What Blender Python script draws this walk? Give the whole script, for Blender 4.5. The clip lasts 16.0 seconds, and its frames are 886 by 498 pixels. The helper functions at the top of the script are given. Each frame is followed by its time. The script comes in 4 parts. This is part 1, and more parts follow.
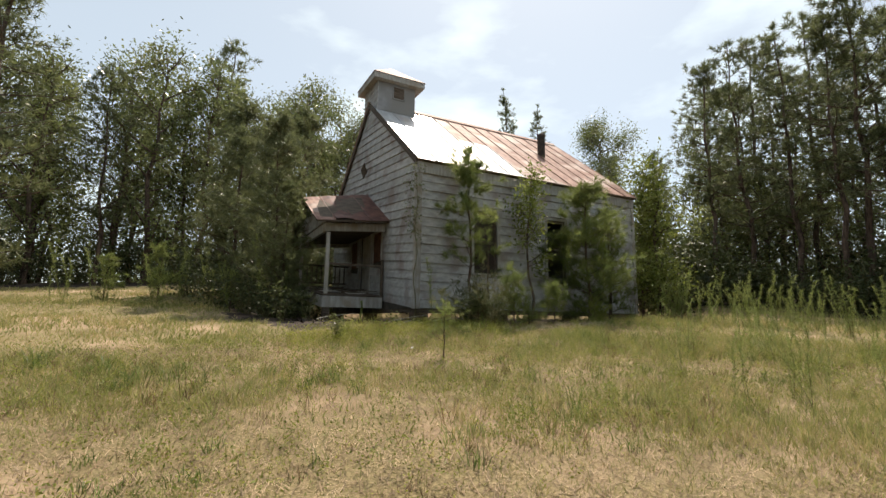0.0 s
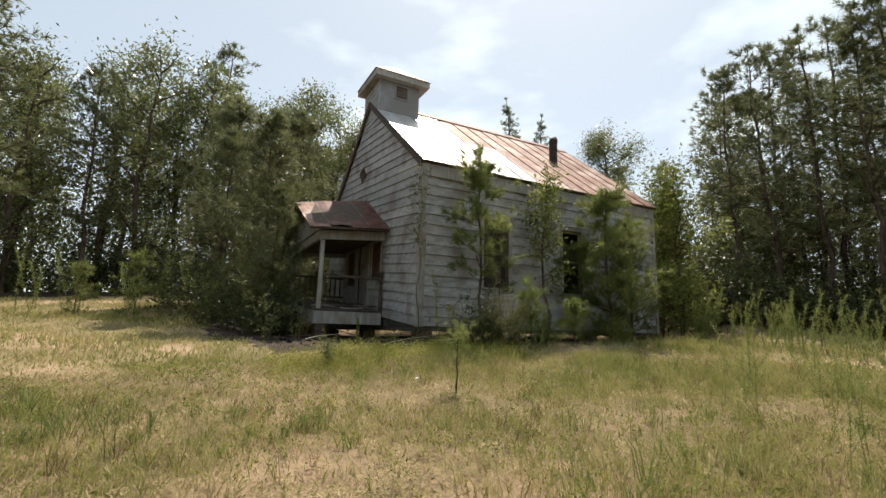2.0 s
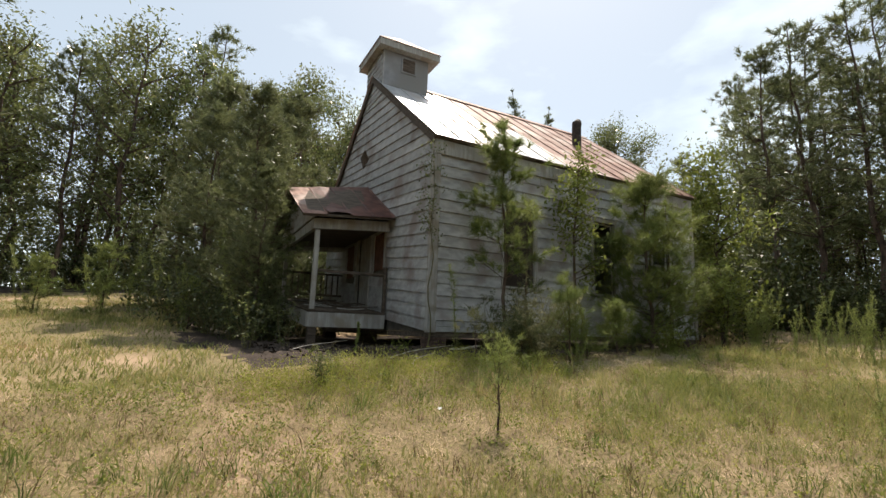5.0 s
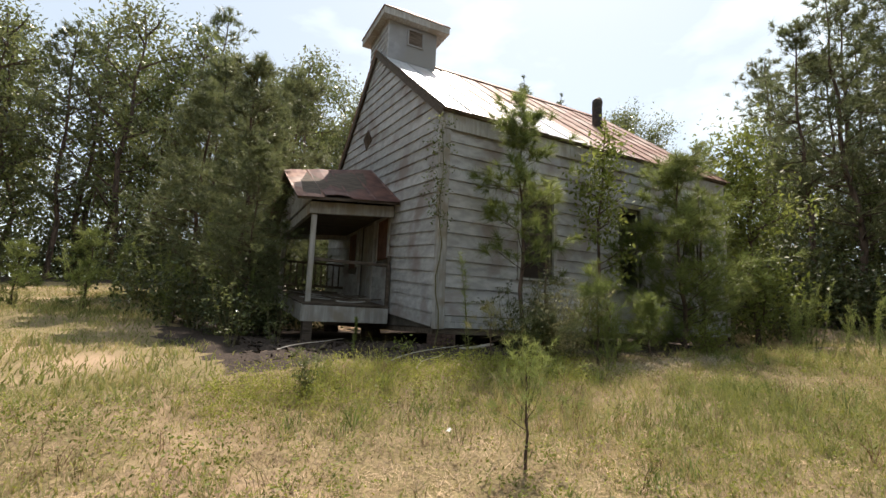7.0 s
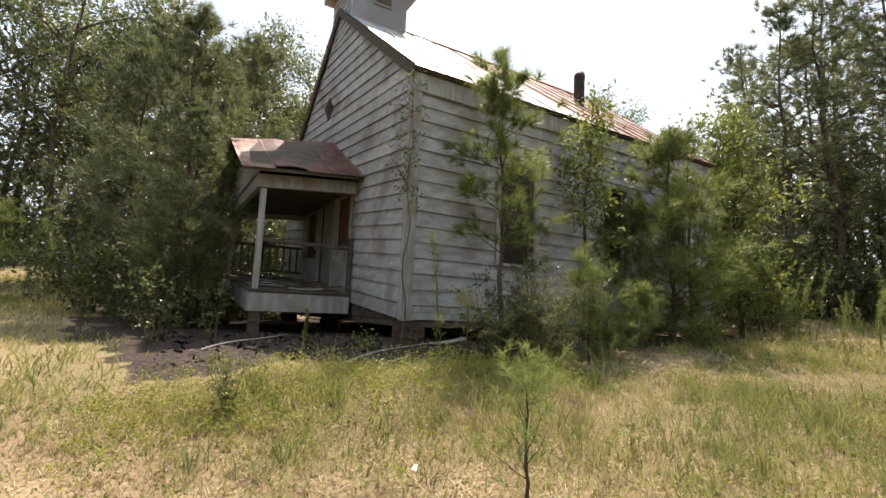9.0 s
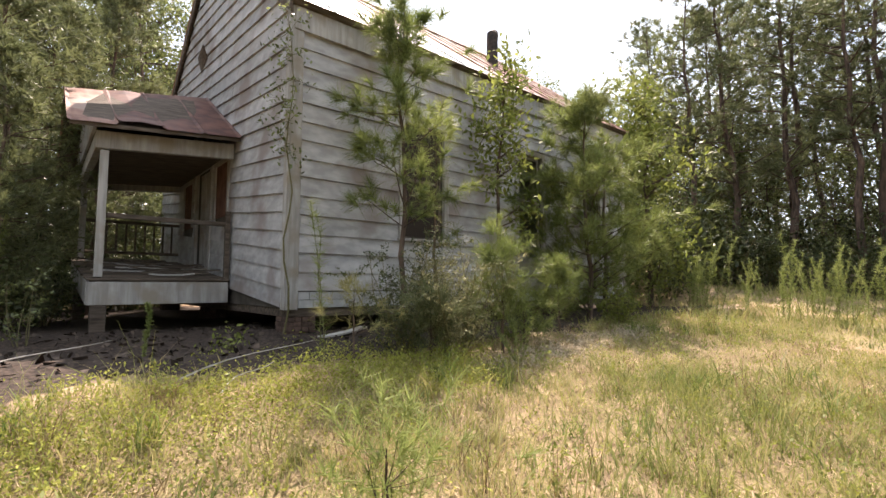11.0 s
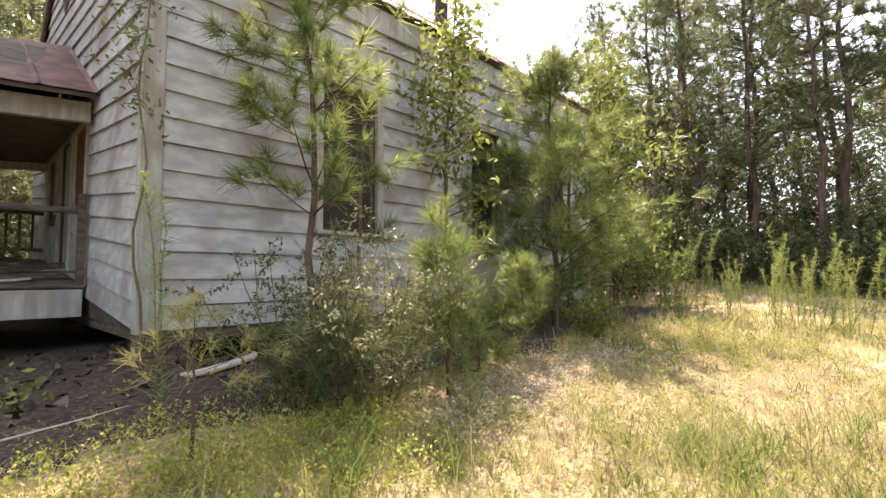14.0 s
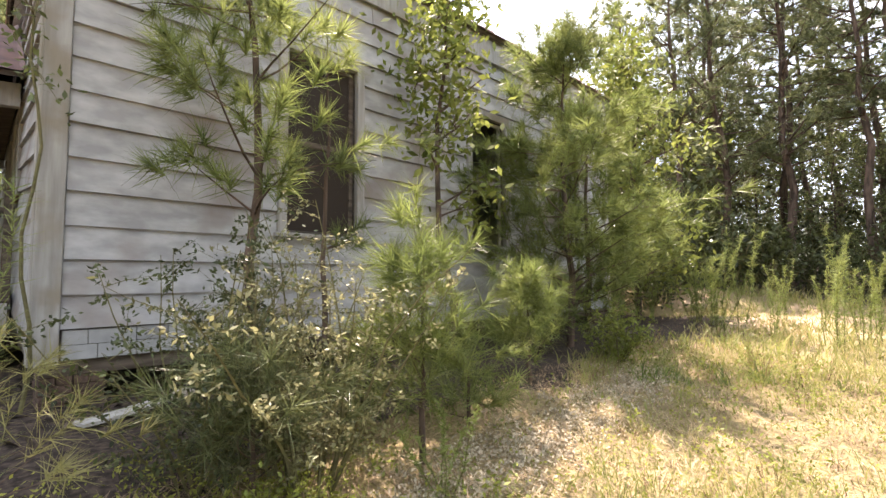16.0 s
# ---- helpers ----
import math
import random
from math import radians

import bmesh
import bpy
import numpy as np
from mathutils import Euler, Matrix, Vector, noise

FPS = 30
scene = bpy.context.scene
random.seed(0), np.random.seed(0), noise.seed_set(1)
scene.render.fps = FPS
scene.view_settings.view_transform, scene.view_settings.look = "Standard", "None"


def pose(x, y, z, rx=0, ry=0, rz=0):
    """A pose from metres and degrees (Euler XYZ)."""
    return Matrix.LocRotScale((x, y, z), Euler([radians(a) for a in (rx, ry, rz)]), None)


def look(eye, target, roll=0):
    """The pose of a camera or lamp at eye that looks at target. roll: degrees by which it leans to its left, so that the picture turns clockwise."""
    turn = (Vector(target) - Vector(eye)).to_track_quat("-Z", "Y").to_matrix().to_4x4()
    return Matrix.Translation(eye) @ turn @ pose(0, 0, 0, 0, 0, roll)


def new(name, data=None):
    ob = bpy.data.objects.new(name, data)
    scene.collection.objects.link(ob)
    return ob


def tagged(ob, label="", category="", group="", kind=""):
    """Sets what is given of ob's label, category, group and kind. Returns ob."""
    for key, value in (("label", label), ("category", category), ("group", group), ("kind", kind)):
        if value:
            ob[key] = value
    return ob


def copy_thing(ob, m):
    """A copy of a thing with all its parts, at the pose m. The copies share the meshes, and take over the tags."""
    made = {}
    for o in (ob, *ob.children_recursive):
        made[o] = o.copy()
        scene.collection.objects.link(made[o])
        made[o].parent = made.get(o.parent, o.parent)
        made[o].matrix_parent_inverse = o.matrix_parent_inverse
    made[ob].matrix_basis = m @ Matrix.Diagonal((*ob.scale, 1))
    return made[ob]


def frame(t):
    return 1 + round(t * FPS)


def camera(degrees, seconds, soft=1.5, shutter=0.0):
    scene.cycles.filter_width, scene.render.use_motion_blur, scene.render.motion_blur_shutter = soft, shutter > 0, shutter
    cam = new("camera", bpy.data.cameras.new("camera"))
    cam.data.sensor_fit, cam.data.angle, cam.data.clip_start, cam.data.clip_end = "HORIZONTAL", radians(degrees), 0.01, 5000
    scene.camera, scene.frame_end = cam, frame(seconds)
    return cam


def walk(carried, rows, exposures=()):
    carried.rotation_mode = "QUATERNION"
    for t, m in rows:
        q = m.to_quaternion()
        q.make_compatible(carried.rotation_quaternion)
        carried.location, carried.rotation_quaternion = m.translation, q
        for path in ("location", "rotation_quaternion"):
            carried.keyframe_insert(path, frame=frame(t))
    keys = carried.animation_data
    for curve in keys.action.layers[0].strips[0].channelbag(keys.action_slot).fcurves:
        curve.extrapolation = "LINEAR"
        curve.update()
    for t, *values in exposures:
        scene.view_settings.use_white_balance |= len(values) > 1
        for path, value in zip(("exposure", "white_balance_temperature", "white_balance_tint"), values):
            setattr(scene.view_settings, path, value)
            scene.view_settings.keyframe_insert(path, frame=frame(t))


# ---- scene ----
cam = camera(86.0, 16.0)
PATH = [
    (0, (1.078, -1.011, 0.732), (2.002, 0.737, 1.03), 0.8),
    (0.5, (1.199, -0.699, 0.769), (2.121, 1.049, 1.077), 1.1),
    (1, (1.269, -0.385, 0.813), (2.2, 1.356, 1.135), 1.4),
    (1.5, (1.383, -0.1, 0.853), (2.312, 1.64, 1.184), 0.8),
    (2, (1.496, 0.188, 0.898), (2.421, 1.927, 1.246), 1.4),
    (2.5, (1.591, 0.491, 0.921), (2.537, 2.22, 1.263), 1.7),
    (3, (1.717, 0.756, 0.943), (2.665, 2.485, 1.277), 1.9),
    (3.5, (1.801, 1.052, 0.998), (2.735, 2.784, 1.356), 2.2),
    (4, (1.839, 1.348, 1.029), (2.773, 3.079, 1.393), 2.1),
    (6.5, (2.355, 2.519, 1.089), (3.279, 4.267, 1.391), 1.6),
    (7, (2.451, 2.754, 1.127), (3.355, 4.511, 1.434), 2.2),
    (7.5, (2.472, 3.015, 1.136), (3.363, 4.78, 1.433), 2.6),
    (8, (2.539, 3.234, 1.155), (3.434, 4.999, 1.442), 2.3),
    (8.5, (2.761, 3.454, 1.176), (3.688, 5.204, 1.46), 2.3),
    (9, (2.96, 3.687, 1.199), (3.98, 5.388, 1.455), 2.3),
    (9.5, (3.14, 3.89, 1.223), (4.262, 5.532, 1.437), 1.8),
    (11.8, (4.144, 4.725, 1.381), (5.492, 6.195, 1.533), 0.3),
    (12, (4.227, 4.841, 1.393), (5.586, 6.3, 1.544), 0.5),
    (12.5, (4.395, 5.02, 1.409), (5.778, 6.459, 1.538), 0.1),
    (13, (4.571, 5.18, 1.446), (5.986, 6.586, 1.578), 0.4),
    (13.5, (4.791, 5.281, 1.468), (6.227, 6.668, 1.592), -0.1),
    (14, (4.985, 5.388, 1.502), (6.428, 6.768, 1.618), -0.3),
    (14.5, (5.202, 5.546, 1.531), (6.651, 6.92, 1.641), -0.4),
    (15, (5.409, 5.654, 1.555), (6.862, 7.023, 1.668), -0.4),
    (15.5, (5.644, 5.771, 1.589), (7.072, 7.165, 1.72), -0.4),
    (16, (5.848, 5.891, 1.591), (7.249, 7.313, 1.717), -0.3),
]
EXPOSURES = [(0.0, 0.25, 7150, 14), (4.0, 0.25, 7100, 14), (7.0, 0.45, 7050, 16), (9.5, 0.9, 7100, 20), (12.5, 1.65, 7250, 25), (16.0, 1.97, 7200, 25)]
walk(cam, [(t, look(eye, target, roll)) for t, eye, target, roll in PATH], EXPOSURES)


# ---- light ----
SUN_TO = Vector((0.318, 0.362, 0.876)).normalized()
SUN_ELEV = math.asin(SUN_TO.z)
world = bpy.data.worlds.new("sky")
scene.world = world
world.use_nodes = True
wn, wl = world.node_tree.nodes, world.node_tree.links
wn.clear()
w_out, w_bg, w_sky = wn.new("ShaderNodeOutputWorld"), wn.new("ShaderNodeBackground"), wn.new("ShaderNodeTexSky")
w_sky.sky_type, w_sky.sun_disc = "NISHITA", False
w_sky.sun_elevation, w_sky.sun_rotation = SUN_ELEV, math.atan2(SUN_TO.x, SUN_TO.y)
w_sky.dust_density, w_sky.air_density, w_sky.ozone_density = 1.0, 1.0, 0.8
w_bg.inputs["Strength"].default_value = 0.112
# thin summer cloud over the whole sky
w_co, w_map, w_noise, w_ramp, w_mix = (wn.new("ShaderNodeTexCoord"), wn.new("ShaderNodeMapping"), wn.new("ShaderNodeTexNoise"),
                                       wn.new("ShaderNodeValToRGB"), wn.new("ShaderNodeMix"))
w_map.inputs["Scale"].default_value = (1.6, 1.6, 4.2)
w_noise.inputs["Scale"].default_value, w_noise.inputs["Detail"].default_value = 1.7, 7
w_ramp.color_ramp.elements[0].position, w_ramp.color_ramp.elements[1].position = 0.5, 0.72
w_ramp.color_ramp.elements[0].color = (0.38, 0.38, 0.38, 1)
w_mix.data_type = "RGBA"
w_mix.inputs["B"].default_value = (8.2, 9.9, 10.4, 1)
wl.new(w_co.outputs["Generated"], w_map.inputs["Vector"])
wl.new(w_map.outputs["Vector"], w_noise.inputs["Vector"])
wl.new(w_noise.outputs["Fac"], w_ramp.inputs["Fac"])
wl.new(w_ramp.outputs["Color"], w_mix.inputs["Factor"])
wl.new(w_sky.outputs["Color"], w_mix.inputs["A"])
wl.new(w_mix.outputs["Result"], w_bg.inputs["Color"])
wl.new(w_bg.outputs["Background"], w_out.inputs["Surface"])
sun_data = bpy.data.lights.new("sun", "SUN")
sun_data.energy, sun_data.angle, sun_data.color = 5.0, radians(0.6), (1.0, 0.95, 0.86)
sun = new("sun", sun_data)
sun.matrix_world = look(SUN_TO * 60, (0, 0, 0))

# ---- materials ----


def mat(name, c1, c2, rough=0.8, scale=6.0, bump=0.2, metal=0.0, stretch=(1, 1, 1), c3=None, big=0.7, per="", thin=0.0, spec=0.3, amount=0.35, coords="Object"):
    """Noise at two scales between c1 and c2, stains of c3, grain bump; per: 'object' or 'island' random shift; thin: share of light let through."""
    m = bpy.data.materials.new(name)
    m.use_nodes = True
    n, l = m.node_tree.nodes, m.node_tree.links
    p, out = n["Principled BSDF"], n["Material Output"]
    co, mp = n.new("ShaderNodeTexCoord"), n.new("ShaderNodeMapping")
    mp.inputs["Scale"].default_value = stretch
    l.new(co.outputs[coords], mp.inputs["Vector"])
    fine, large = n.new("ShaderNodeTexNoise"), n.new("ShaderNodeTexNoise")
    fine.inputs["Scale"].default_value, fine.inputs["Detail"].default_value = scale, 6
    large.inputs["Scale"].default_value, large.inputs["Detail"].default_value = big, 4
    l.new(mp.outputs["Vector"], fine.inputs["Vector"])
    l.new(co.outputs[coords], large.inputs["Vector"])
    ramp = n.new("ShaderNodeValToRGB")
    ramp.color_ramp.elements[0].position, ramp.color_ramp.elements[1].position = 0.35, 0.68
    ramp.color_ramp.elements[0].color, ramp.color_ramp.elements[1].color = (*c1, 1), (*c2, 1)
    l.new(fine.outputs["Fac"], ramp.inputs["Fac"])
    col = ramp.outputs["Color"]
    if c3:
        r2, mx = n.new("ShaderNodeValToRGB"), n.new("ShaderNodeMix")
        r2.color_ramp.elements[0].position, r2.color_ramp.elements[1].position = 0.5, 0.66
        mx.data_type = "RGBA"
        mx.inputs["B"].default_value = (*c3, 1)
        l.new(large.outputs["Fac"], r2.inputs["Fac"])
        l.new(r2.outputs["Color"], mx.inputs["Factor"])
        l.new(col, mx.inputs["A"])
        col = mx.outputs["Result"]
    if per:
        hs, mr = n.new("ShaderNodeHueSaturation"), n.new("ShaderNodeMapRange")
        src = n.new("ShaderNodeObjectInfo").outputs["Random"] if per == "object" else n.new("ShaderNodeNewGeometry").outputs["Random Per Island"]
        mr.inputs["To Min"].default_value, mr.inputs["To Max"].default_value = 1 - amount, 1 + amount
        l.new(src, mr.inputs["Value"])
        l.new(mr.outputs["Result"], hs.inputs["Value"])
        l.new(col, hs.inputs["Color"])
        col = hs.outputs["Color"]
    l.new(col, p.inputs["Base Color"])
    p.inputs["Roughness"].default_value, p.inputs["Metallic"].default_value = rough, metal
    p.inputs["Specular IOR Level"].default_value = spec
    if bump:
        b = n.new("ShaderNodeBump")
        b.inputs["Strength"].default_value, b.inputs["Distance"].default_value = bump, 0.02
        l.new(fine.outputs["Fac"], b.inputs["Height"])
        l.new(b.outputs["Normal"], p.inputs["Normal"])
    if thin:
        tr, ms = n.new("ShaderNodeBsdfTranslucent"), n.new("ShaderNodeMixShader")
        ms.inputs["Fac"].default_value = thin
        l.new(col, tr.inputs["Color"])
        l.new(p.outputs["BSDF"], ms.inputs[1])
        l.new(tr.outputs["BSDF"], ms.inputs[2])
        l.new(ms.outputs["Shader"], out.inputs["Surface"])
    return m


M_BOARD = mat("peeling_white_boards", (0.33, 0.322, 0.32), (0.49, 0.482, 0.478), 0.75, 6, 0.3, stretch=(0.8, 0.8, 1.7), c3=(0.27, 0.23, 0.21), big=1.3, per="object", amount=0.1)
M_BLOCK = mat("grey_siding_shingle", (0.30, 0.30, 0.295), (0.40, 0.395, 0.385), 0.85, 9, 0.3, per="object", amount=0.12)
M_TRIM = mat("worn_trim", (0.29, 0.272, 0.25), (0.45, 0.432, 0.41), 0.8, 6, 0.5, stretch=(3, 3, 0.3), c3=(0.30, 0.26, 0.21), big=2.5, per="object", amount=0.1)
M_BELFRY = mat("grey_belfry_sheathing", (0.25, 0.25, 0.265), (0.34, 0.34, 0.355), 0.75, 4, 0.2, c3=(0.25, 0.24, 0.23))
# bare wood; its dark tone also serves as shade inside the porch
M_DARKWOOD = mat("bare_weathered_and_shaded_wood", (0.06, 0.045, 0.033), (0.15, 0.115, 0.09), 0.85, 8, 0.5, stretch=(0.5, 3, 3), per="object", amount=0.2)
M_OXIDE = mat("red_brown_panel", (0.10, 0.045, 0.03), (0.17, 0.08, 0.055), 0.8, 6, 0.3)
M_TIN = mat("galvanised_tin", (0.55, 0.56, 0.58), (0.74, 0.75, 0.77), 0.42, 3, 0.12, metal=0.55, stretch=(2, 0.3, 1), c3=(0.52, 0.43, 0.36), big=0.45, per="object", amount=0.08, spec=0.5)
M_RUST = mat("rusted_tin", (0.20, 0.10, 0.075), (0.38, 0.225, 0.175), 0.7, 4, 0.25, metal=0.15, stretch=(2, 0.4, 1), c3=(0.46, 0.36, 0.31), big=0.9, per="object", amount=0.09, spec=0.4)
# rusted tin with the church's shadow on the porch put into its colour
M_RUSTSHADE = mat("shaded_rusted_tin", (0.07, 0.03, 0.025), (0.17, 0.075, 0.055), 0.65, 4, 0.25, metal=0.15, c3=(0.15, 0.08, 0.065), big=1.3, per="object", amount=0.2)
M_SOOT = mat("sooty_metal", (0.02, 0.018, 0.016), (0.07, 0.05, 0.04), 0.8, 9, 0.3)
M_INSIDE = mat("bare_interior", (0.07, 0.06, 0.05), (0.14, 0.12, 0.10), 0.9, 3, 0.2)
M_BRICK = mat("old_brick", (0.07, 0.045, 0.036), (0.14, 0.09, 0.07), 0.9, 20, 0.5, per="object", amount=0.25)
M_BARK = mat("pine_bark", (0.045, 0.032, 0.024), (0.15, 0.10, 0.075), 0.95, 9, 1.0, stretch=(1, 1, 0.25))
M_STEM = mat("green_brown_stem", (0.10, 0.09, 0.04), (0.17, 0.15, 0.07), 0.8, 20, 0.2)
M_NEEDLE = mat("pine_needles", (0.14, 0.18, 0.052), (0.25, 0.285, 0.088), 0.45, 1.3, 0, per="island", thin=0.58, spec=0.5, c3=(0.12, 0.14, 0.05), big=0.6, amount=0.4)
# darker needles for far pines, and as a shaded tone on near ones
M_NEEDLEFAR = mat("far_and_shaded_pine_needles", (0.12, 0.14, 0.06), (0.20, 0.22, 0.095), 0.4, 0.8, 0, per="island", thin=0.48, spec=0.6, c3=(0.10, 0.105, 0.05), big=0.4, amount=0.45)
M_NEEDLEDRY = mat("yellowing_needles", (0.24, 0.22, 0.08), (0.36, 0.34, 0.15), 0.6, 3, 0, per="island", thin=0.35, amount=0.3)
M_LEAF = mat("hardwood_leaves", (0.12, 0.15, 0.052), (0.215, 0.235, 0.092), 0.27, 0.9, 0, per="island", thin=0.5, spec=0.6, c3=(0.17, 0.165, 0.07), big=0.5, amount=0.5)
# darker copy of the leaf colour, with the woods' shade put into it
M_LEAFDARK = mat("shade_toned_leaves", (0.045, 0.06, 0.02), (0.085, 0.10, 0.035), 0.45, 1.2, 0, per="island", thin=0.3, spec=0.4, amount=0.5)
M_LEAFLIGHT = mat("bright_leaves", (0.15, 0.19, 0.04), (0.26, 0.28, 0.075), 0.5, 2, 0, per="island", thin=0.45, spec=0.25, amount=0.4)
M_LEAFPALE = mat("pale_privet_leaves", (0.19, 0.19, 0.09), (0.33, 0.31, 0.17), 0.5, 3, 0, per="island", thin=0.4, spec=0.3, amount=0.4)
M_LOWWEED = mat("yellow_green_low_weed", (0.22, 0.25, 0.045), (0.36, 0.36, 0.09), 0.7, 3, 0, per="island", thin=0.4, spec=0.15, amount=0.35)
M_WEED = mat("feathery_weed", (0.19, 0.24, 0.065), (0.30, 0.34, 0.12), 0.6, 4, 0, per="island", thin=0.45, amount=0.3)
M_CLUMP = mat("fresh_green_blades", (0.10, 0.15, 0.035), (0.19, 0.24, 0.07), 0.5, 2, 0, per="island", thin=0.4, amount=0.4)
M_DEAD = mat("dead_brown_stalks", (0.13, 0.085, 0.045), (0.30, 0.20, 0.11), 0.8, 4, 0, per="island", thin=0.15, amount=0.4)
M_THATCH = mat("pinkish_straw_thatch", (0.20, 0.13, 0.075), (0.50, 0.37, 0.24), 0.75, 3, 0, per="island", thin=0.15, amount=0.45)
M_LITTER = mat("fallen_scrap", (0.03, 0.022, 0.017), (0.10, 0.075, 0.058), 0.9, 8, 0.3, per="island", amount=0.5)

# grass: green and straw mixed in patches
M_GRASS = bpy.data.materials.new("mixed_green_and_straw_grass")
M_GRASS.use_nodes = True
gn, gl = M_GRASS.node_tree.nodes, M_GRASS.node_tree.links
g_p, g_out = gn["Principled BSDF"], gn["Material Output"]
g_geo, g_noise, g_add, g_ramp = gn.new("ShaderNodeNewGeometry"), gn.new("ShaderNodeTexNoise"), gn.new("ShaderNodeMath"), gn.new("ShaderNodeValToRGB")
g_noise.inputs["Scale"].default_value, g_noise.inputs["Detail"].default_value, g_noise.inputs["Roughness"].default_value = 1.0, 8, 0.7
g_half = gn.new("ShaderNodeMath")
g_half.operation, g_half.inputs[1].default_value = "MULTIPLY", 0.55
g_add.operation = "ADD"
g_rr = gn.new("ShaderNodeMapRange")
g_rr.inputs["From Min"].default_value, g_rr.inputs["From Max"].default_value = 0.3, 0.7
g_rr.inputs["To Min"].default_value, g_rr.inputs["To Max"].default_value = -0.14, 0.56
gl.new(g_geo.outputs["Position"], g_noise.inputs["Vector"])
gl.new(g_noise.outputs["Fac"], g_rr.inputs["Value"])
gl.new(g_geo.outputs["Random Per Island"], g_half.inputs[0])
gl.new(g_half.outputs["Value"], g_add.inputs[0])
gl.new(g_rr.outputs["Result"], g_add.inputs[1])
gl.new(g_add.outputs["Value"], g_ramp.inputs["Fac"])
ge = g_ramp.color_ramp.elements
ge[0].position, ge[0].color = 0.0, (0.14, 0.18, 0.05, 1)
ge[1].position, ge[1].color = 1.0, (0.56, 0.40, 0.25, 1)
e = ge.new(0.45)
e.color = (0.29, 0.30, 0.10, 1)
e = ge.new(0.76)
e.color = (0.44, 0.375, 0.175, 1)
g_p.inputs["Roughness"].default_value, g_p.inputs["Specular IOR Level"].default_value = 0.6, 0.3
g_tr, g_ms = gn.new("ShaderNodeBsdfTranslucent"), gn.new("ShaderNodeMixShader")
g_ms.inputs["Fac"].default_value = 0.42
gl.new(g_ramp.outputs["Color"], g_p.inputs["Base Color"])
gl.new(g_ramp.outputs["Color"], g_tr.inputs["Color"])
gl.new(g_p.outputs["BSDF"], g_ms.inputs[1])
gl.new(g_tr.outputs["BSDF"], g_ms.inputs[2])
gl.new(g_ms.outputs["Shader"], g_out.inputs["Surface"])

# ground: thatch and sandy soil; where the mask says so, leaf litter darkened further as shade
M_GROUND = mat("thatch_and_sandy_soil", (0.14, 0.11, 0.05), (0.31, 0.24, 0.125), 0.95, 45, 0.35, c3=(0.38, 0.27, 0.175), big=0.55)
gn, gl = M_GROUND.node_tree.nodes, M_GROUND.node_tree.links
g_p = gn["Principled BSDF"]
g_old = g_p.inputs["Base Color"].links[0].from_socket
g_at, g_n1, g_n2, g_r1, g_r2, g_m, g_mx = (gn.new("ShaderNodeAttribute"), gn.new("ShaderNodeTexNoise"), gn.new("ShaderNodeTexNoise"), gn.new("ShaderNodeValToRGB"),
                                           gn.new("ShaderNodeValToRGB"), gn.new("ShaderNodeMath"), gn.new("ShaderNodeMix"))
g_at.attribute_name = "litter"
g_n1.inputs["Scale"].default_value, g_n1.inputs["Detail"].default_value = 3.5, 6
g_n2.inputs["Scale"].default_value, g_n2.inputs["Detail"].default_value = 26, 5
g_co = gn.new("ShaderNodeTexCoord")
gl.new(g_co.outputs["Object"], g_n1.inputs["Vector"])
gl.new(g_co.outputs["Object"], g_n2.inputs["Vector"])
g_m.operation = "ADD"
gl.new(g_at.outputs["Fac"], g_m.inputs[0])
gl.new(g_n1.outputs["Fac"], g_m.inputs[1])
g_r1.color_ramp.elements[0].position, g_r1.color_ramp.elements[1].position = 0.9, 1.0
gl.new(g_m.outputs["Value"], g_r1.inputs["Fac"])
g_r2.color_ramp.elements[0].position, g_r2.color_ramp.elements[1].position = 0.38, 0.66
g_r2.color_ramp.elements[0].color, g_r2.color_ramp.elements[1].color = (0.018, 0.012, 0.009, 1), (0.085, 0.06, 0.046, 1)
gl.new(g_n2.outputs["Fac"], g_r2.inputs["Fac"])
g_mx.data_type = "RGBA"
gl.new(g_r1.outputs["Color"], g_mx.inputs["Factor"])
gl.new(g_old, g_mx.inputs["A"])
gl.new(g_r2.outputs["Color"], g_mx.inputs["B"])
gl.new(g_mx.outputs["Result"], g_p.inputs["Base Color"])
M_SAND = mat("pale_lichen_crust", (0.32, 0.27, 0.19), (0.50, 0.43, 0.32), 0.95, 14, 0.8, per="island", amount=0.25)

# ---- helpers of this place ----


def part(name, bm, material, parent, label=""):
    me = bpy.data.meshes.new(name)
    bm.normal_update()
    bm.to_mesh(me)
    bm.free()
    me.materials.append(material)
    ob = new(name, me)
    ob.parent = parent
    return tagged(ob, label)


def empty(name, label, category, group="", kind="", at=(0, 0, 0)):
    ob = new(name)
    ob.location = at
    return tagged(ob, label, category, group, kind)


def hexa(bm, b, t):
    """A block between four bottom and four top corners, each counter-clockwise from above."""
    v = [bm.verts.new(p) for p in (*b, *t)]
    for f in ((3, 2, 1, 0), (4, 5, 6, 7), (0, 1, 5, 4), (1, 2, 6, 5), (2, 3, 7, 6), (3, 0, 4, 7)):
        bm.faces.new([v[i] for i in f])
    return v


def box(bm, x0, x1, y0, y1, z0, z1):
    return hexa(bm, ((x0, y0, z0), (x1, y0, z0), (x1, y1, z0), (x0, y1, z0)), ((x0, y0, z1), (x1, y0, z1), (x1, y1, z1), (x0, y1, z1)))


def boxed(*spans, bevel=0.006):
    bm = bmesh.new()
    for s in spans:
        box(bm, *s)
    if bevel:
        bmesh.ops.bevel(bm, geom=bm.edges[:], offset=bevel, segments=1, affect="EDGES")
    return bm


def tube(bm, pts, radii, sides=6):
    rings = []
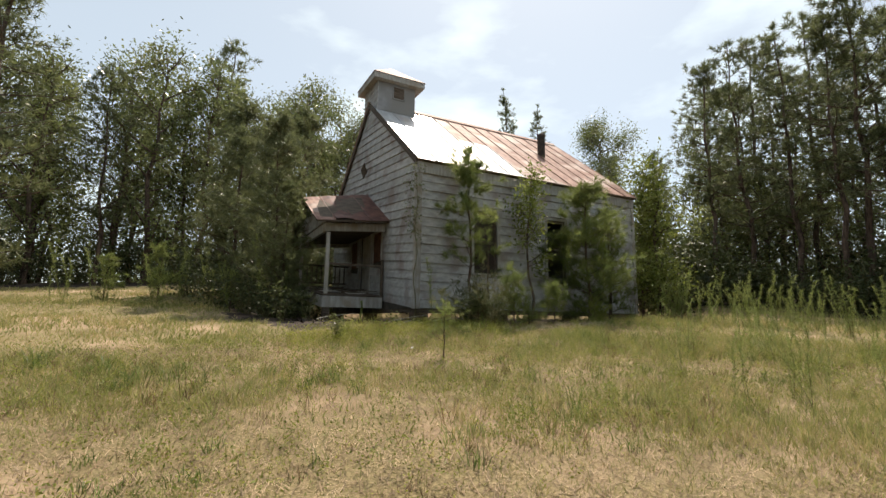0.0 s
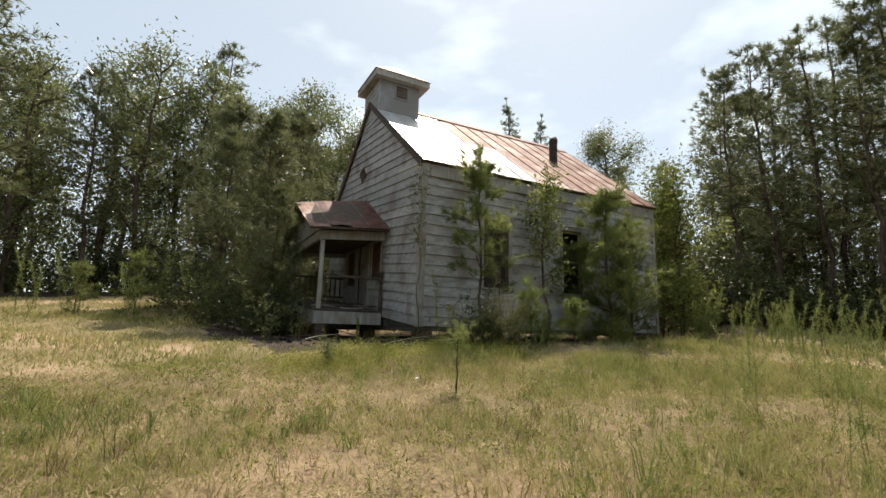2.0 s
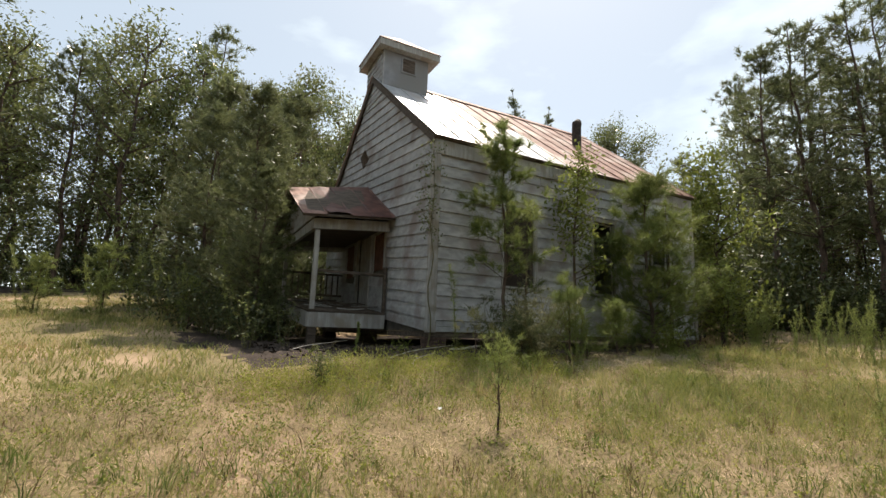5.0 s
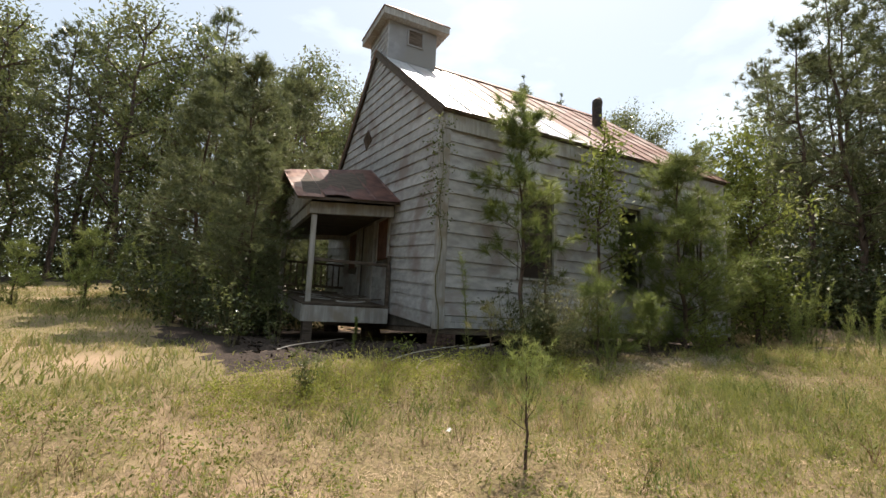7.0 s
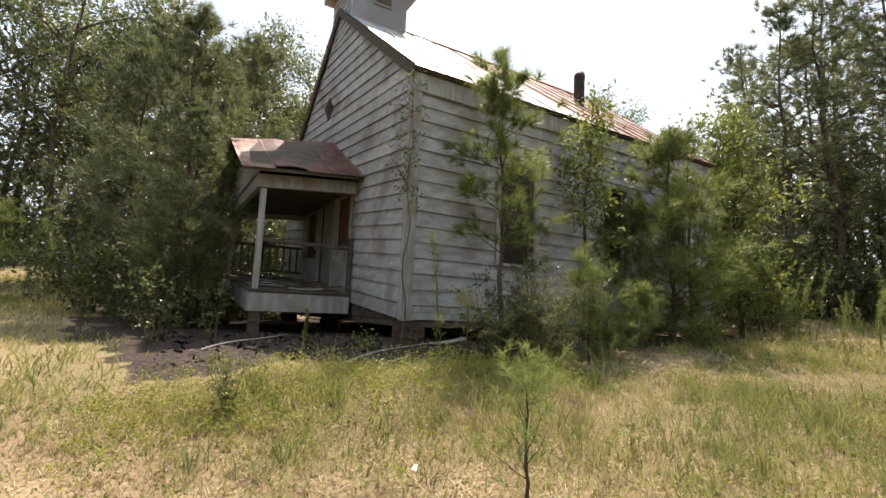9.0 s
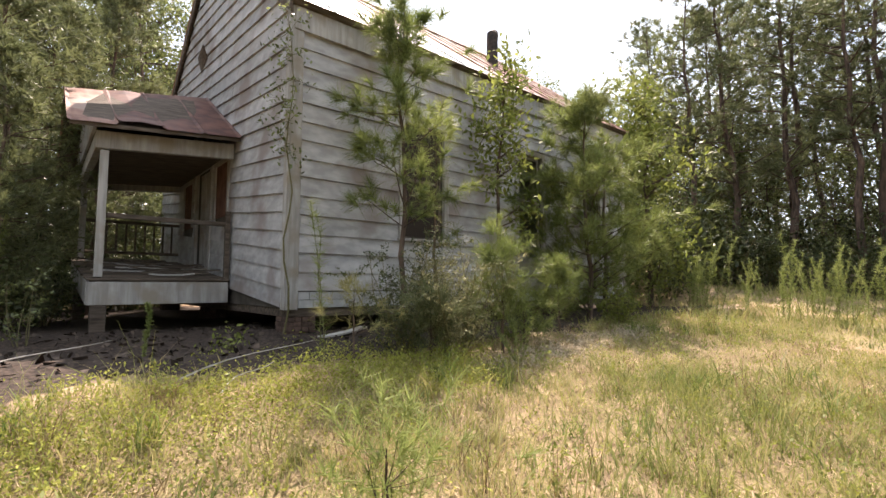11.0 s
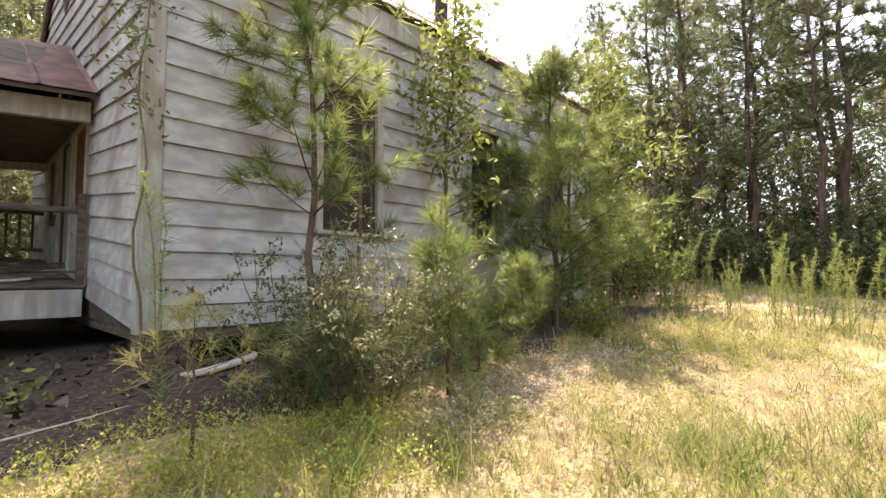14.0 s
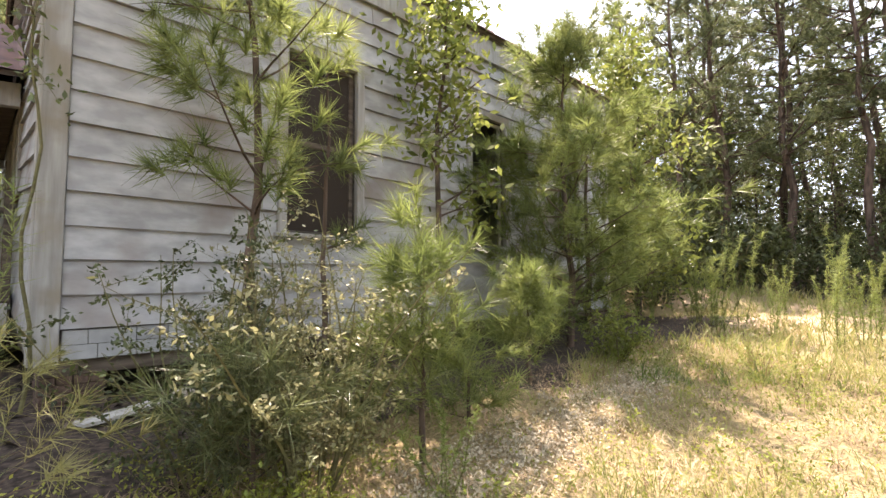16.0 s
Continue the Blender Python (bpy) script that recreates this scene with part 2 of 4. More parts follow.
    for i, p in enumerate(pts):
        d = (pts[min(i + 1, len(pts) - 1)] - pts[max(i - 1, 0)]).normalized()
        a = d.orthogonal().normalized()
        b = d.cross(a)
        rings.append([bm.verts.new(p + (a * math.cos(2 * math.pi * k / sides) + b * math.sin(2 * math.pi * k / sides)) * radii[i]) for k in range(sides)])
    for r, s in zip(rings, rings[1:]):
        for k in range(sides):
            bm.faces.new((r[k], r[(k + 1) % sides], s[(k + 1) % sides], s[k]))
    bm.faces.new(rings[-1])
    return bm


def np_mesh(name, verts, faces, material):
    """A mesh from an array of points and one of faces with the same number of corners."""
    me = bpy.data.meshes.new(name)
    n, k = faces.shape
    me.vertices.add(len(verts))
    me.vertices.foreach_set("co", verts.astype(np.float32).ravel())
    me.loops.add(n * k)
    me.loops.foreach_set("vertex_index", faces.astype(np.int32).ravel())
    me.polygons.add(n)
    me.polygons.foreach_set("loop_start", np.arange(0, n * k, k, dtype=np.int32))
    me.update(calc_edges=True)
    me.materials.append(material)
    return me


def unit(a):
    return a / np.maximum(np.linalg.norm(a, axis=-1, keepdims=True), 1e-9)


def needle_mesh(rng, tips, ways, count, length, width, material, cone=0.9, back=0.12):
    """Tufts of thin needles that fan out round each tip along its way."""
    n = len(tips)
    base = np.repeat(tips, count, 0) - np.repeat(ways, count, 0) * rng.random((n * count, 1)) * back
    d = unit(np.repeat(ways, count, 0) + rng.normal(0, cone, (n * count, 3)))
    side = unit(np.cross(d, rng.normal(0, 1, d.shape))) * width
    ln = length * (0.6 + 0.5 * rng.random((n * count, 1)))
    droop = np.array([0, 0, -0.12]) * ln
    v = np.stack([base - side, base + side, base + d * ln + droop], 1).reshape(-1, 3)
    return np_mesh("needles", v, np.arange(len(v)).reshape(-1, 3), material)


def leaf_mesh(rng, centres, count, spread, size, material, flat=0.7):
    n = len(centres) * count
    c = np.repeat(centres, count, 0) + rng.normal(0, 1, (n, 3)) * spread
    nrm = unit(rng.normal(0, 1, (n, 3)) + [0, 0, flat])
    a = unit(np.cross(nrm, rng.normal(0, 1, (n, 3))))
    b = np.cross(nrm, a)
    s = size * (0.6 + 0.7 * rng.random((n, 1)))
    v = np.stack([c - a * s, c + b * s * 0.45, c + a * s, c - b * s * 0.45], 1).reshape(-1, 3)
    return np_mesh("leaves", v, np.arange(len(v)).reshape(-1, 4), material)


def link(name, me, parent, label=""):
    ob = new(name, me)
    ob.parent = parent
    return tagged(ob, label)


def rise(v, lo, hi, soft):
    """v held between lo and hi with soft shoulders."""
    return lo + soft * np.log1p(np.exp((v - lo) / soft)) - soft * np.log1p(np.exp((v - hi) / soft))


def ground_z(x, y):
    x, y = np.asarray(x, float), np.asarray(y, float)
    z = 0.146 + 0.115 * (rise(y, -40, 34, 3) - 5.54) + 0.055 * (rise(x, -30, 34, 3) - 4.73)
    dx, dy = np.maximum(np.maximum(4.3 - x, x - 15.0), 0), np.maximum(np.maximum(9.6 - y, y - 18.6), 0)
    near = np.clip(1 - np.hypot(dx, dy) / 3.0, 0, 1)
    near = near * near * (3 - 2 * near)
    z = z * (1 - near) + (0.70 + 0.012 * (x - 6)) * near
    return z + 0.03 * np.sin(x * 1.7 + 0.6 * y) * np.sin(y * 1.3 - 0.4 * x) + 0.015 * np.sin(4.1 * x + 1) * np.sin(3.7 * y)


def gz(x, y):
    return float(ground_z(x, y))


# ---- ground ----
def axis_steps(lo, hi, near_lo, near_hi, step):
    a = [near_lo]
    s = step
    while a[0] > lo:
        s *= 1.18
        a.insert(0, a[0] - s)
    a += list(np.arange(near_lo + step, near_hi, step))
    s = step
    while a[-1] < hi:
        s *= 1.18
        a.append(a[-1] + s)
    return np.array(a)


gx, gy = axis_steps(-600, 600, -8, 24, 0.22), axis_steps(-600, 600, -6, 22, 0.22)
GX, GY = np.meshgrid(gx, gy, indexing="ij")
gv = np.stack([GX, GY, ground_z(GX, GY)], -1).reshape(-1, 3)
gi = np.arange(len(gx) * len(gy)).reshape(len(gx), len(gy))
gf = np.stack([gi[:-1, :-1], gi[1:, :-1], gi[1:, 1:], gi[:-1, 1:]], -1).reshape(-1, 4)
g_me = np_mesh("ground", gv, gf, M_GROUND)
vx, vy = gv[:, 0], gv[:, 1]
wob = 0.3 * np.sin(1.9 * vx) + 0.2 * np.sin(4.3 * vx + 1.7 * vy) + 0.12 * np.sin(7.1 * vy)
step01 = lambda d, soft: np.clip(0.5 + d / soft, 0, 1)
# litter mask, which also darkens the shaded ground of church, porch pines and woods
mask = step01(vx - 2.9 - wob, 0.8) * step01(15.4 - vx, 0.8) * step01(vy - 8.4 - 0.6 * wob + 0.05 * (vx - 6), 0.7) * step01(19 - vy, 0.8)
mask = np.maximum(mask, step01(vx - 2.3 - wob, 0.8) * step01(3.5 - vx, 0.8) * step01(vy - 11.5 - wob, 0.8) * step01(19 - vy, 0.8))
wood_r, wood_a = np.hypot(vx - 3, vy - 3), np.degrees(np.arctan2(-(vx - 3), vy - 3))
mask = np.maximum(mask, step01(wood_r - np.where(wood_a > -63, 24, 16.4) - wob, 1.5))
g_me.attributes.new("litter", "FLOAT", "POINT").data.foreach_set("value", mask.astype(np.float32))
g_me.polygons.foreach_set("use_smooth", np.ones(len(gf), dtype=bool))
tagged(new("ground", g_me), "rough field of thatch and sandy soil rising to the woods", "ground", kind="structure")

# ---- church ----
X0, X1, Y0, Y1 = 6.17, 14.30, 10.10, 18.14
YC, ZB, ZE, ZR = 14.12, 1.04, 5.05, 8.30
SLOPE = (ZR - 5.03) / (YC - 9.95)
COURSE = 0.243
SAG = 0.11  # the front has sunk towards its near corner: rise per metre of its boards and porch floor
church = empty("church", "abandoned white clapboard church with rusting tin roof and belfry", "church", at=(X0, Y0, ZB - 0.3))


def under(ob_name):
    ob = new(ob_name)
    ob.parent = church
    ob.matrix_parent_inverse = church.matrix_basis.inverted()
    return ob


def cpart(name, bm, material, label="", parent=None):
    ob = part(name, bm, material, parent or church, label)
    if parent is None:
        ob.matrix_parent_inverse = Matrix.Translation(church.location).inverted()
    return ob


def slab_with_holes(a0, a1, z0, z1, holes, make):
    """Blocks that fill a wall's face round its openings; make(a0, a1, z0, z1) adds one."""
    cuts = sorted({a0, a1, *(h[0] for h in holes), *(h[1] for h in holes)})
    for u, w in zip(cuts, cuts[1:]):
        z = z0
        for h in sorted((h for h in holes if h[0] <= u and w <= h[1]), key=lambda h: h[2]):
            if h[2] > z:
                make(u, w, z, h[2])
            z = h[3]
        if z1 > z:
            make(u, w, z, z1)


SIDE_WINDOWS = [(7.90, 8.68, 2.06, 3.80), (10.50, 11.20, 2.06, 3.80), (12.60, 13.25, 2.06, 3.80)]
FRONT_HOLES = [(12.62, 13.30, 2.50, 3.42), (13.66, 14.58, 1.42, 3.50), (14.95, 15.62, 2.50, 3.42)]

bm = bmesh.new()
slab_with_holes(X0, X1, ZB, ZE, SIDE_WINDOWS, lambda a, b, c, d: box(bm, a, b, Y0, Y0 + 0.12, c, d))
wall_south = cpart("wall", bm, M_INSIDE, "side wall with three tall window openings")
bm = bmesh.new()
slab_with_holes(Y0 + 0.12, Y1 - 0.12, ZB, ZE, FRONT_HOLES, lambda a, b, c, d: box(bm, X0, X0 + 0.12, a, b, c, d))
gab = [bm.verts.new(p) for p in ((X0, Y0 + 0.12, ZE), (X0, Y1 - 0.12, ZE), (X0, YC, ZR - 0.08), (X0 + 0.12, Y0 + 0.12, ZE), (X0 + 0.12, Y1 - 0.12, ZE), (X0 + 0.12, YC, ZR - 0.08))]
for f in ((2, 1, 0), (3, 4, 5), (0, 1, 4, 3), (1, 2, 5, 4), (2, 0, 3, 5)):
    bm.faces.new([gab[i] for i in f])
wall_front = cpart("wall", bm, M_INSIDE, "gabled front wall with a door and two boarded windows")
bm = bmesh.new()
box(bm, X0, X1, Y1 - 0.12, Y1, ZB, ZE)
cpart("wall", bm, M_BOARD)
bm = bmesh.new()
box(bm, X1 - 0.12, X1, Y0 + 0.12, Y1 - 0.12, ZB, ZE)
gab = [bm.verts.new(p) for p in ((X1 - 0.12, Y0 + 0.12, ZE), (X1 - 0.12, Y1 - 0.12, ZE), (X1 - 0.12, YC, ZR - 0.08), (X1, Y0 + 0.12, ZE), (X1, Y1 - 0.12, ZE), (X1, YC, ZR - 0.08))]
for f in ((2, 1, 0), (3, 4, 5), (0, 1, 4, 3), (1, 2, 5, 4), (2, 0, 3, 5)):
    bm.faces.new([gab[i] for i in f])
cpart("wall", bm, M_BOARD)
cpart("floor", boxed((X0 + 0.13, X1 - 0.13, Y0 + 0.13, Y1 - 0.13, 1.22, 1.40), bevel=0), M_DARKWOOD)
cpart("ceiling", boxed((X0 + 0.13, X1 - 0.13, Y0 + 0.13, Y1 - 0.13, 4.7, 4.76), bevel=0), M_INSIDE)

# roof decks and their tin sheets
for sgn in (-1, 1):
    bm = bmesh.new()
    ye, yr = YC + sgn * (YC - 9.97), YC
    b = ((6.08, ye, 5.00), (14.36, ye, 5.00), (14.36, yr, ZR - 0.04), (6.08, yr, ZR - 0.04))
    lo = tuple((x, y, z - 0.06) for x, y, z in b)
    hexa(bm, lo if sgn < 0 else lo[::-1], b if sgn < 0 else b[::-1])
    deck = cpart("roof", bm, M_DARKWOOD, "tin roof slope, part bare metal and part rusted")
    rr = random.Random(5 + sgn)
    n_sheet = 14
    wdt = (14.38 - 6.05) / n_sheet
    for i in range(n_sheet):
        for row in (0, 1):
            f0, f1 = ((-0.012, 0.52), (0.50, 1.0))[row]
            xs, xe = 6.05 + i * wdt, 6.05 + (i + 1) * wdt + 0.03
            lift = 0.006 + 0.008 * row + 0.004 * (i % 2)
            P = lambda x, f, h: (x, ye + (yr - ye) * f, 5.00 + (ZR - 0.04 - 5.00) * f + h + lift)
            bm = bmesh.new()
            sag = rr.uniform(0, 0.012)
            prof = ((xs, 0.028), (xs + 0.03, 0.0), (xs + wdt * 0.5, sag), (xe - 0.03, 0.0), (xe, 0.028))
            va = [bm.verts.new(P(x, f0, h)) for x, h in prof]
            vb = [bm.verts.new(P(x, f1, h)) for x, h in prof]
            for k in range(4):
                q = (va[k], va[k + 1], vb[k + 1], vb[k])
                bm.faces.new(q if sgn < 0 else q[::-1])
            bright = sgn < 0 and ((row == 0 and i < 6) or (row == 1 and i < 4))
            part("roof_sheet", bm, M_TIN if bright else M_RUST, deck)
bm = bmesh.new()
hexa(bm, ((7.55, YC - 0.16, ZR - 0.10), (14.38, YC - 0.16, ZR - 0.10), (14.38, YC + 0.16, ZR - 0.10), (7.55, YC + 0.16, ZR - 0.10)),
     ((7.55, YC - 0.02, ZR + 0.035), (14.38, YC - 0.02, ZR + 0.035), (14.38, YC + 0.02, ZR + 0.035), (7.55, YC + 0.02, ZR + 0.035)))
cpart("ridge_cap", bm, M_RUST, "rusted ridge cap")
# frieze and rake boards
cpart("frieze", boxed((X0 - 0.02, X1, Y0 - 0.075, Y0 - 0.045, 4.62, 4.93)), M_TRIM)
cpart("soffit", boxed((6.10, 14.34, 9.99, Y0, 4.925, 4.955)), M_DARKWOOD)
for sgn in (-1, 1):
    bm = bmesh.new()
    ye = YC + sgn * (YC - 10.0)
    b = ((6.06, ye, 4.80), (6.10, ye, 4.80), (6.10, YC, ZR - 0.24), (6.06, YC, ZR - 0.24))
    t = ((6.06, ye, 4.965), (6.10, ye, 4.965), (6.10, YC, ZR - 0.075), (6.06, YC, ZR - 0.075))
    hexa(bm, b if sgn < 0 else b[::-1], t if sgn < 0 else t[::-1])
    cpart("rake_board", bm, M_DARKWOOD, "bare dark rake board")

# belfry
BX0, BX1, BY0, BY1 = X0 - 0.035, 7.52, 13.45, 14.80
belfry = cpart("belfry", boxed((BX0 + 0.02, BX1, BY0, BY1, 7.4, 8.86), bevel=0.01), M_BELFRY, "small square belfry with a low hipped tin cap")
for i in range(9):
    z = 7.45 + i * 0.16
    bm = bmesh.new()
    hexa(bm, ((BX0 - 0.012, BY0, z), (BX0 + 0.03, BY0, z), (BX0 + 0.03, BY1, z), (BX0 - 0.012, BY1, z)),
         ((BX0 + 0.004, BY0, z + 0.155), (BX0 + 0.03, BY0, z + 0.155), (BX0 + 0.03, BY1, z + 0.155), (BX0 + 0.004, BY1, z + 0.155)))
    part("clapboard", bm, M_BOARD, belfry)
part("louver_frame", boxed((6.66, 7.14, BY0 - 0.03, BY0 - 0.002, 8.24, 8.29), (6.66, 7.14, BY0 - 0.03, BY0 - 0.002, 8.69, 8.74), (6.66, 6.71, BY0 - 0.03, BY0 - 0.002, 8.29, 8.69), (7.09, 7.14, BY0 - 0.03, BY0 - 0.002, 8.29, 8.69)), M_BELFRY, belfry)
part("louver", boxed((6.71, 7.09, BY0 - 0.012, BY0 - 0.004, 8.29, 8.69), bevel=0), M_DARKWOOD, belfry, "dark louvered opening")
bm = bmesh.new()
EX0, EX1, EY0, EY1 = 5.93, 7.79, 13.23, 15.02
box(bm, EX0, EX1, EY0, EY1, 8.80, 8.99)
part("eave_box", bm, M_TRIM, belfry, "weathered boxed eave")
bm = bmesh.new()
corners = [bm.verts.new(p) for p in ((EX0 - 0.03, EY0 - 0.03, 8.994), (EX1 + 0.03, EY0 - 0.03, 8.994), (EX1 + 0.03, EY1 + 0.03, 8.994), (EX0 - 0.03, EY1 + 0.03, 8.994))]
top = bm.verts.new(((EX0 + EX1) / 2, (EY0 + EY1) / 2, 9.75))
for i in range(4):
    bm.faces.new((corners[i], corners[(i + 1) % 4], top))
bm.faces.new(corners[::-1])
part("cap", bm, M_RUST, belfry, "faded rusty hipped cap")

# stovepipe through the near slope
bm = bmesh.new()
tube(bm, [Vector((12.2, 12.3, 6.7)), Vector((12.2, 12.3, 7.45)), Vector((12.22, 12.3, 7.62)), Vector((12.3, 12.3, 7.72))], [0.14, 0.14, 0.15, 0.09], 12)
cpart("stovepipe", bm, M_SOOT, "short sooty stovepipe")


def board(axis, a0b, a1b, a0t, a1t, z0, z1, parent, material, off=0.0):
    """One lapped board: thick at its foot, thin at its head. axis 'x': on the side wall, 'y': on the front."""
    bm = bmesh.new()
    th, tt = 0.040 + off, 0.012 + off
    if axis == "x":
        b = ((a0b, Y0 - th, z0), (a1b, Y0 - th, z0), (a1b, Y0 - 0.002, z0), (a0b, Y0 - 0.002, z0))
        t = ((a0t, Y0 - tt, z1), (a1t, Y0 - tt, z1), (a1t, Y0 - 0.002, z1), (a0t, Y0 - 0.002, z1))
    else:
        up = lambda a: SAG * (a - Y0)
        b = ((X0 - th, a0b, z0 + up(a0b)), (X0 - 0.002, a0b, z0 + up(a0b)), (X0 - 0.002, a1b, z0 + up(a1b)), (X0 - th, a1b, z0 + up(a1b)))
        t = ((X0 - tt, a0t, z1 + up(a0t)), (X0 - 0.002, a0t, z1 + up(a0t)), (X0 - 0.002, a1t, z1 + up(a1t)), (X0 - tt, a1t, z1 + up(a1t)))
    hexa(bm, b, t)
    return part("board", bm, material, parent)


def course(axis, a0, a1, z0, z1, holes, rng, parent, lim=None):
    """A course of boards between a0 and a1, cut round holes, with a butt joint every few metres."""
    spans = [(a0, a1)]
    for h in holes:
        lift = SAG * ((h[0] + h[1]) / 2 - Y0) if axis == "y" else 0.0
        if h[2] < z1 + lift - 0.02 and h[3] > z0 + lift + 0.02:
            nxt = []
            for u, w in spans:
                if h[0] - 0.09 < w and h[1] + 0.09 > u:
                    nxt += [(u, h[0] - 0.09)] if h[0] - 0.09 > u else []
                    nxt += [(h[1] + 0.09, w)] if h[1] + 0.09 < w else []
                else:
                    nxt.append((u, w))
            spans = nxt
    for u, w in spans:
        cuts = [u]
        while w - cuts[-1] > 3.4:
            cuts.append(cuts[-1] + rng.uniform(1.8, 3.2))
        cuts.append(w)
        for p, q in zip(cuts, cuts[1:]):
            if q - p < 0.06:
                continue
            g0, g1 = (0.002 if p != u else 0), (0.003 if q != w else 0)
            b0, b1, t0, t1 = p + g0, q - g1, p + g0, q - g1
            if lim:
                b0, b1, t0, t1 = max(b0, lim(z0)[0]), min(b1, lim(z0)[1]), max(t0, lim(z1)[0]), min(t1, lim(z1)[1])
                if b1 - b0 < 0.03 or t1 - t0 < -0.05:
                    continue
                t1 = max(t1, t0 + 0.01)
            dz = rng.uniform(-0.006, 0.006)
            board(axis, b0, b1, t0, t1, z0 + dz, z1 + 0.004 + dz, parent, M_BOARD, rng.uniform(0, 0.006))


rb = random.Random(11)
z = ZB + 0.215
while z < 4.85:
    course("x", X0 + 0.11, X1 - 0.1, z, min(z + COURSE, 4.9), SIDE_WINDOWS, rb, wall_south)
    z += COURSE
# bottom band of small siding shingles in two staggered rows
for row, zz in ((0, ZB), (1, ZB + 0.105)):
    a = X0 + 0.12 - 0.15 * row
    while a < X1 - 0.15:
        w = rb.uniform(0.2, 0.36)
        a0 = max(a, X0 + 0.12)
        if a + w - a0 > 0.05:
            bm = boxed((a0 + 0.002, min(a + w, X1 - 0.11) - 0.002, Y0 - 0.022 - rb.uniform(0, 0.005), Y0 - 0.002, zz + 0.002, zz + 0.103), bevel=0.003)
            part("shingle", bm, M_BLOCK, wall_south)
        a += w
z = ZB
def GL(zz):
    """Where a sagging course of height zz at the near corner meets the two rakes."""
    rake = ZR - 0.20 + SLOPE * YC
    return max(Y0 + 0.11, (zz - SAG * Y0 - ZR + 0.20 + SLOPE * YC) / (SLOPE - SAG)), min(Y1 - 0.02, (rake - zz + SAG * Y0) / (SLOPE + SAG))


while z < ZR - 0.20 - SAG * (YC - Y0) - 0.06:
    course("y", Y0 + 0.11 + 0.055 * max(0.0, 1 - (z - ZB) / 1.7), Y1 - 0.02, z, z + COURSE, FRONT_HOLES, rb, wall_front, GL)
    z += COURSE
# corner boards, the front one pulled a little loose
bm = boxed((X0 - 0.05, X0 + 0.105, Y0 - 0.062, Y0 - 0.03, ZB - 0.02, 4.93))
cpart("corner_board", bm, M_TRIM, "worn peeling corner board")
bm = boxed((X0 - 0.062, X0 - 0.03, Y0 - 0.028, Y0 + 0.10, ZB - 0.02, 4.93))
cpart("corner_board", bm, M_TRIM, "worn peeling corner board")
cpart("corner_board", boxed((X1 - 0.10, X1 + 0.02, Y0 - 0.062, Y0 - 0.03, ZB, 4.93)), M_TRIM)
# sill beams
cpart("sill_beam", boxed((X0 + 0.02, X1, Y0 + 0.02, Y0 + 0.2, 0.93, ZB - 0.002)), M_DARKWOOD)
cpart("sill_beam", boxed((X0 + 0.02, X0 + 0.2, Y0 + 0.21, Y1, 0.93, ZB - 0.002)), M_DARKWOOD)

M_GLASS = bpy.data.materials.new("dusty_glass")
M_GLASS.use_nodes = True
pg = M_GLASS.node_tree.nodes["Principled BSDF"]
pg.inputs["Base Color"].default_value, pg.inputs["Roughness"].default_value = (0.045, 0.034, 0.027, 1), 0.55
pg.inputs["Specular IOR Level"].default_value = 0.12

# windows of the side wall
for k, (a, b, c, d) in enumerate(SIDE_WINDOWS):
    win = cpart("window", boxed((a - 0.09, a, Y0 - 0.062, Y0 + 0.02, c - 0.03, d + 0.1), (b, b + 0.09, Y0 - 0.062, Y0 + 0.02, c - 0.03, d + 0.1)), M_TRIM, "tall window with weathered casing and broken sash")
    part("head_casing", boxed((a, b, Y0 - 0.062, Y0 + 0.02, d, d + 0.1)), M_TRIM, win)
    part("sill", boxed((a - 0.12, b + 0.12, Y0 - 0.10, Y0 + 0.05, c - 0.075, c - 0.032)), M_TRIM, win)
    mid = (c + d) / 2
    fr = [(a, a + 0.05, Y0 + 0.03, Y0 + 0.065, c, d), (b - 0.05, b, Y0 + 0.03, Y0 + 0.065, c, d), (a + 0.05, b - 0.05, Y0 + 0.03, Y0 + 0.065, mid - 0.03, mid + 0.03), (a + 0.05, b - 0.05, Y0 + 0.03, Y0 + 0.065, d - 0.05, d)]
    part("sash", boxed(*fr), M_TRIM if k else M_DARKWOOD, win)
    if k == 0:
        part("pane", boxed((a + 0.05, b - 0.05, Y0 + 0.045, Y0 + 0.05, c, mid - 0.03), bevel=0), M_GLASS, win, "dusty brown pane")
        part("pane", boxed((a + 0.05, b - 0.05, Y0 + 0.045, Y0 + 0.05, mid + 0.03, d - 0.05), bevel=0), M_GLASS, win, "dusty brown pane")

# door and boarded windows of the front
for k, (a, b, c, d) in enumerate(FRONT_HOLES):
    if k == 1:
        door = cpart("door", boxed((X0 + 0.03, X0 + 0.07, a, b, c, d)), M_TRIM, "weathered pale panel door")
        for u, w in ((a + 0.08, (a + b) / 2 - 0.04), ((a + b) / 2 + 0.04, b - 0.08)):
            for e0, e1 in ((c + 0.2, c + 0.9), (c + 1.02, d - 0.12)):
                part("panel", boxed((X0 + 0.018, X0 + 0.028, u, w, e0, e1)), M_TRIM, door)
    else:
        cpart("window_board", boxed((X0 - 0.03, X0 + 0.02, a, b, c, d)), M_OXIDE, "red-brown panel nailed over a window")
    for u, w, e0, e1 in ((a - 0.09, a, c, d), (b, b + 0.09, c, d), (a - 0.09, b + 0.09, d, d + 0.09)):
        cpart("casing", boxed((X0 - 0.055, X0 - 0.003, u, w, e0, e1)), M_TRIM)

# rip in the gable boards
bm = bmesh.new()
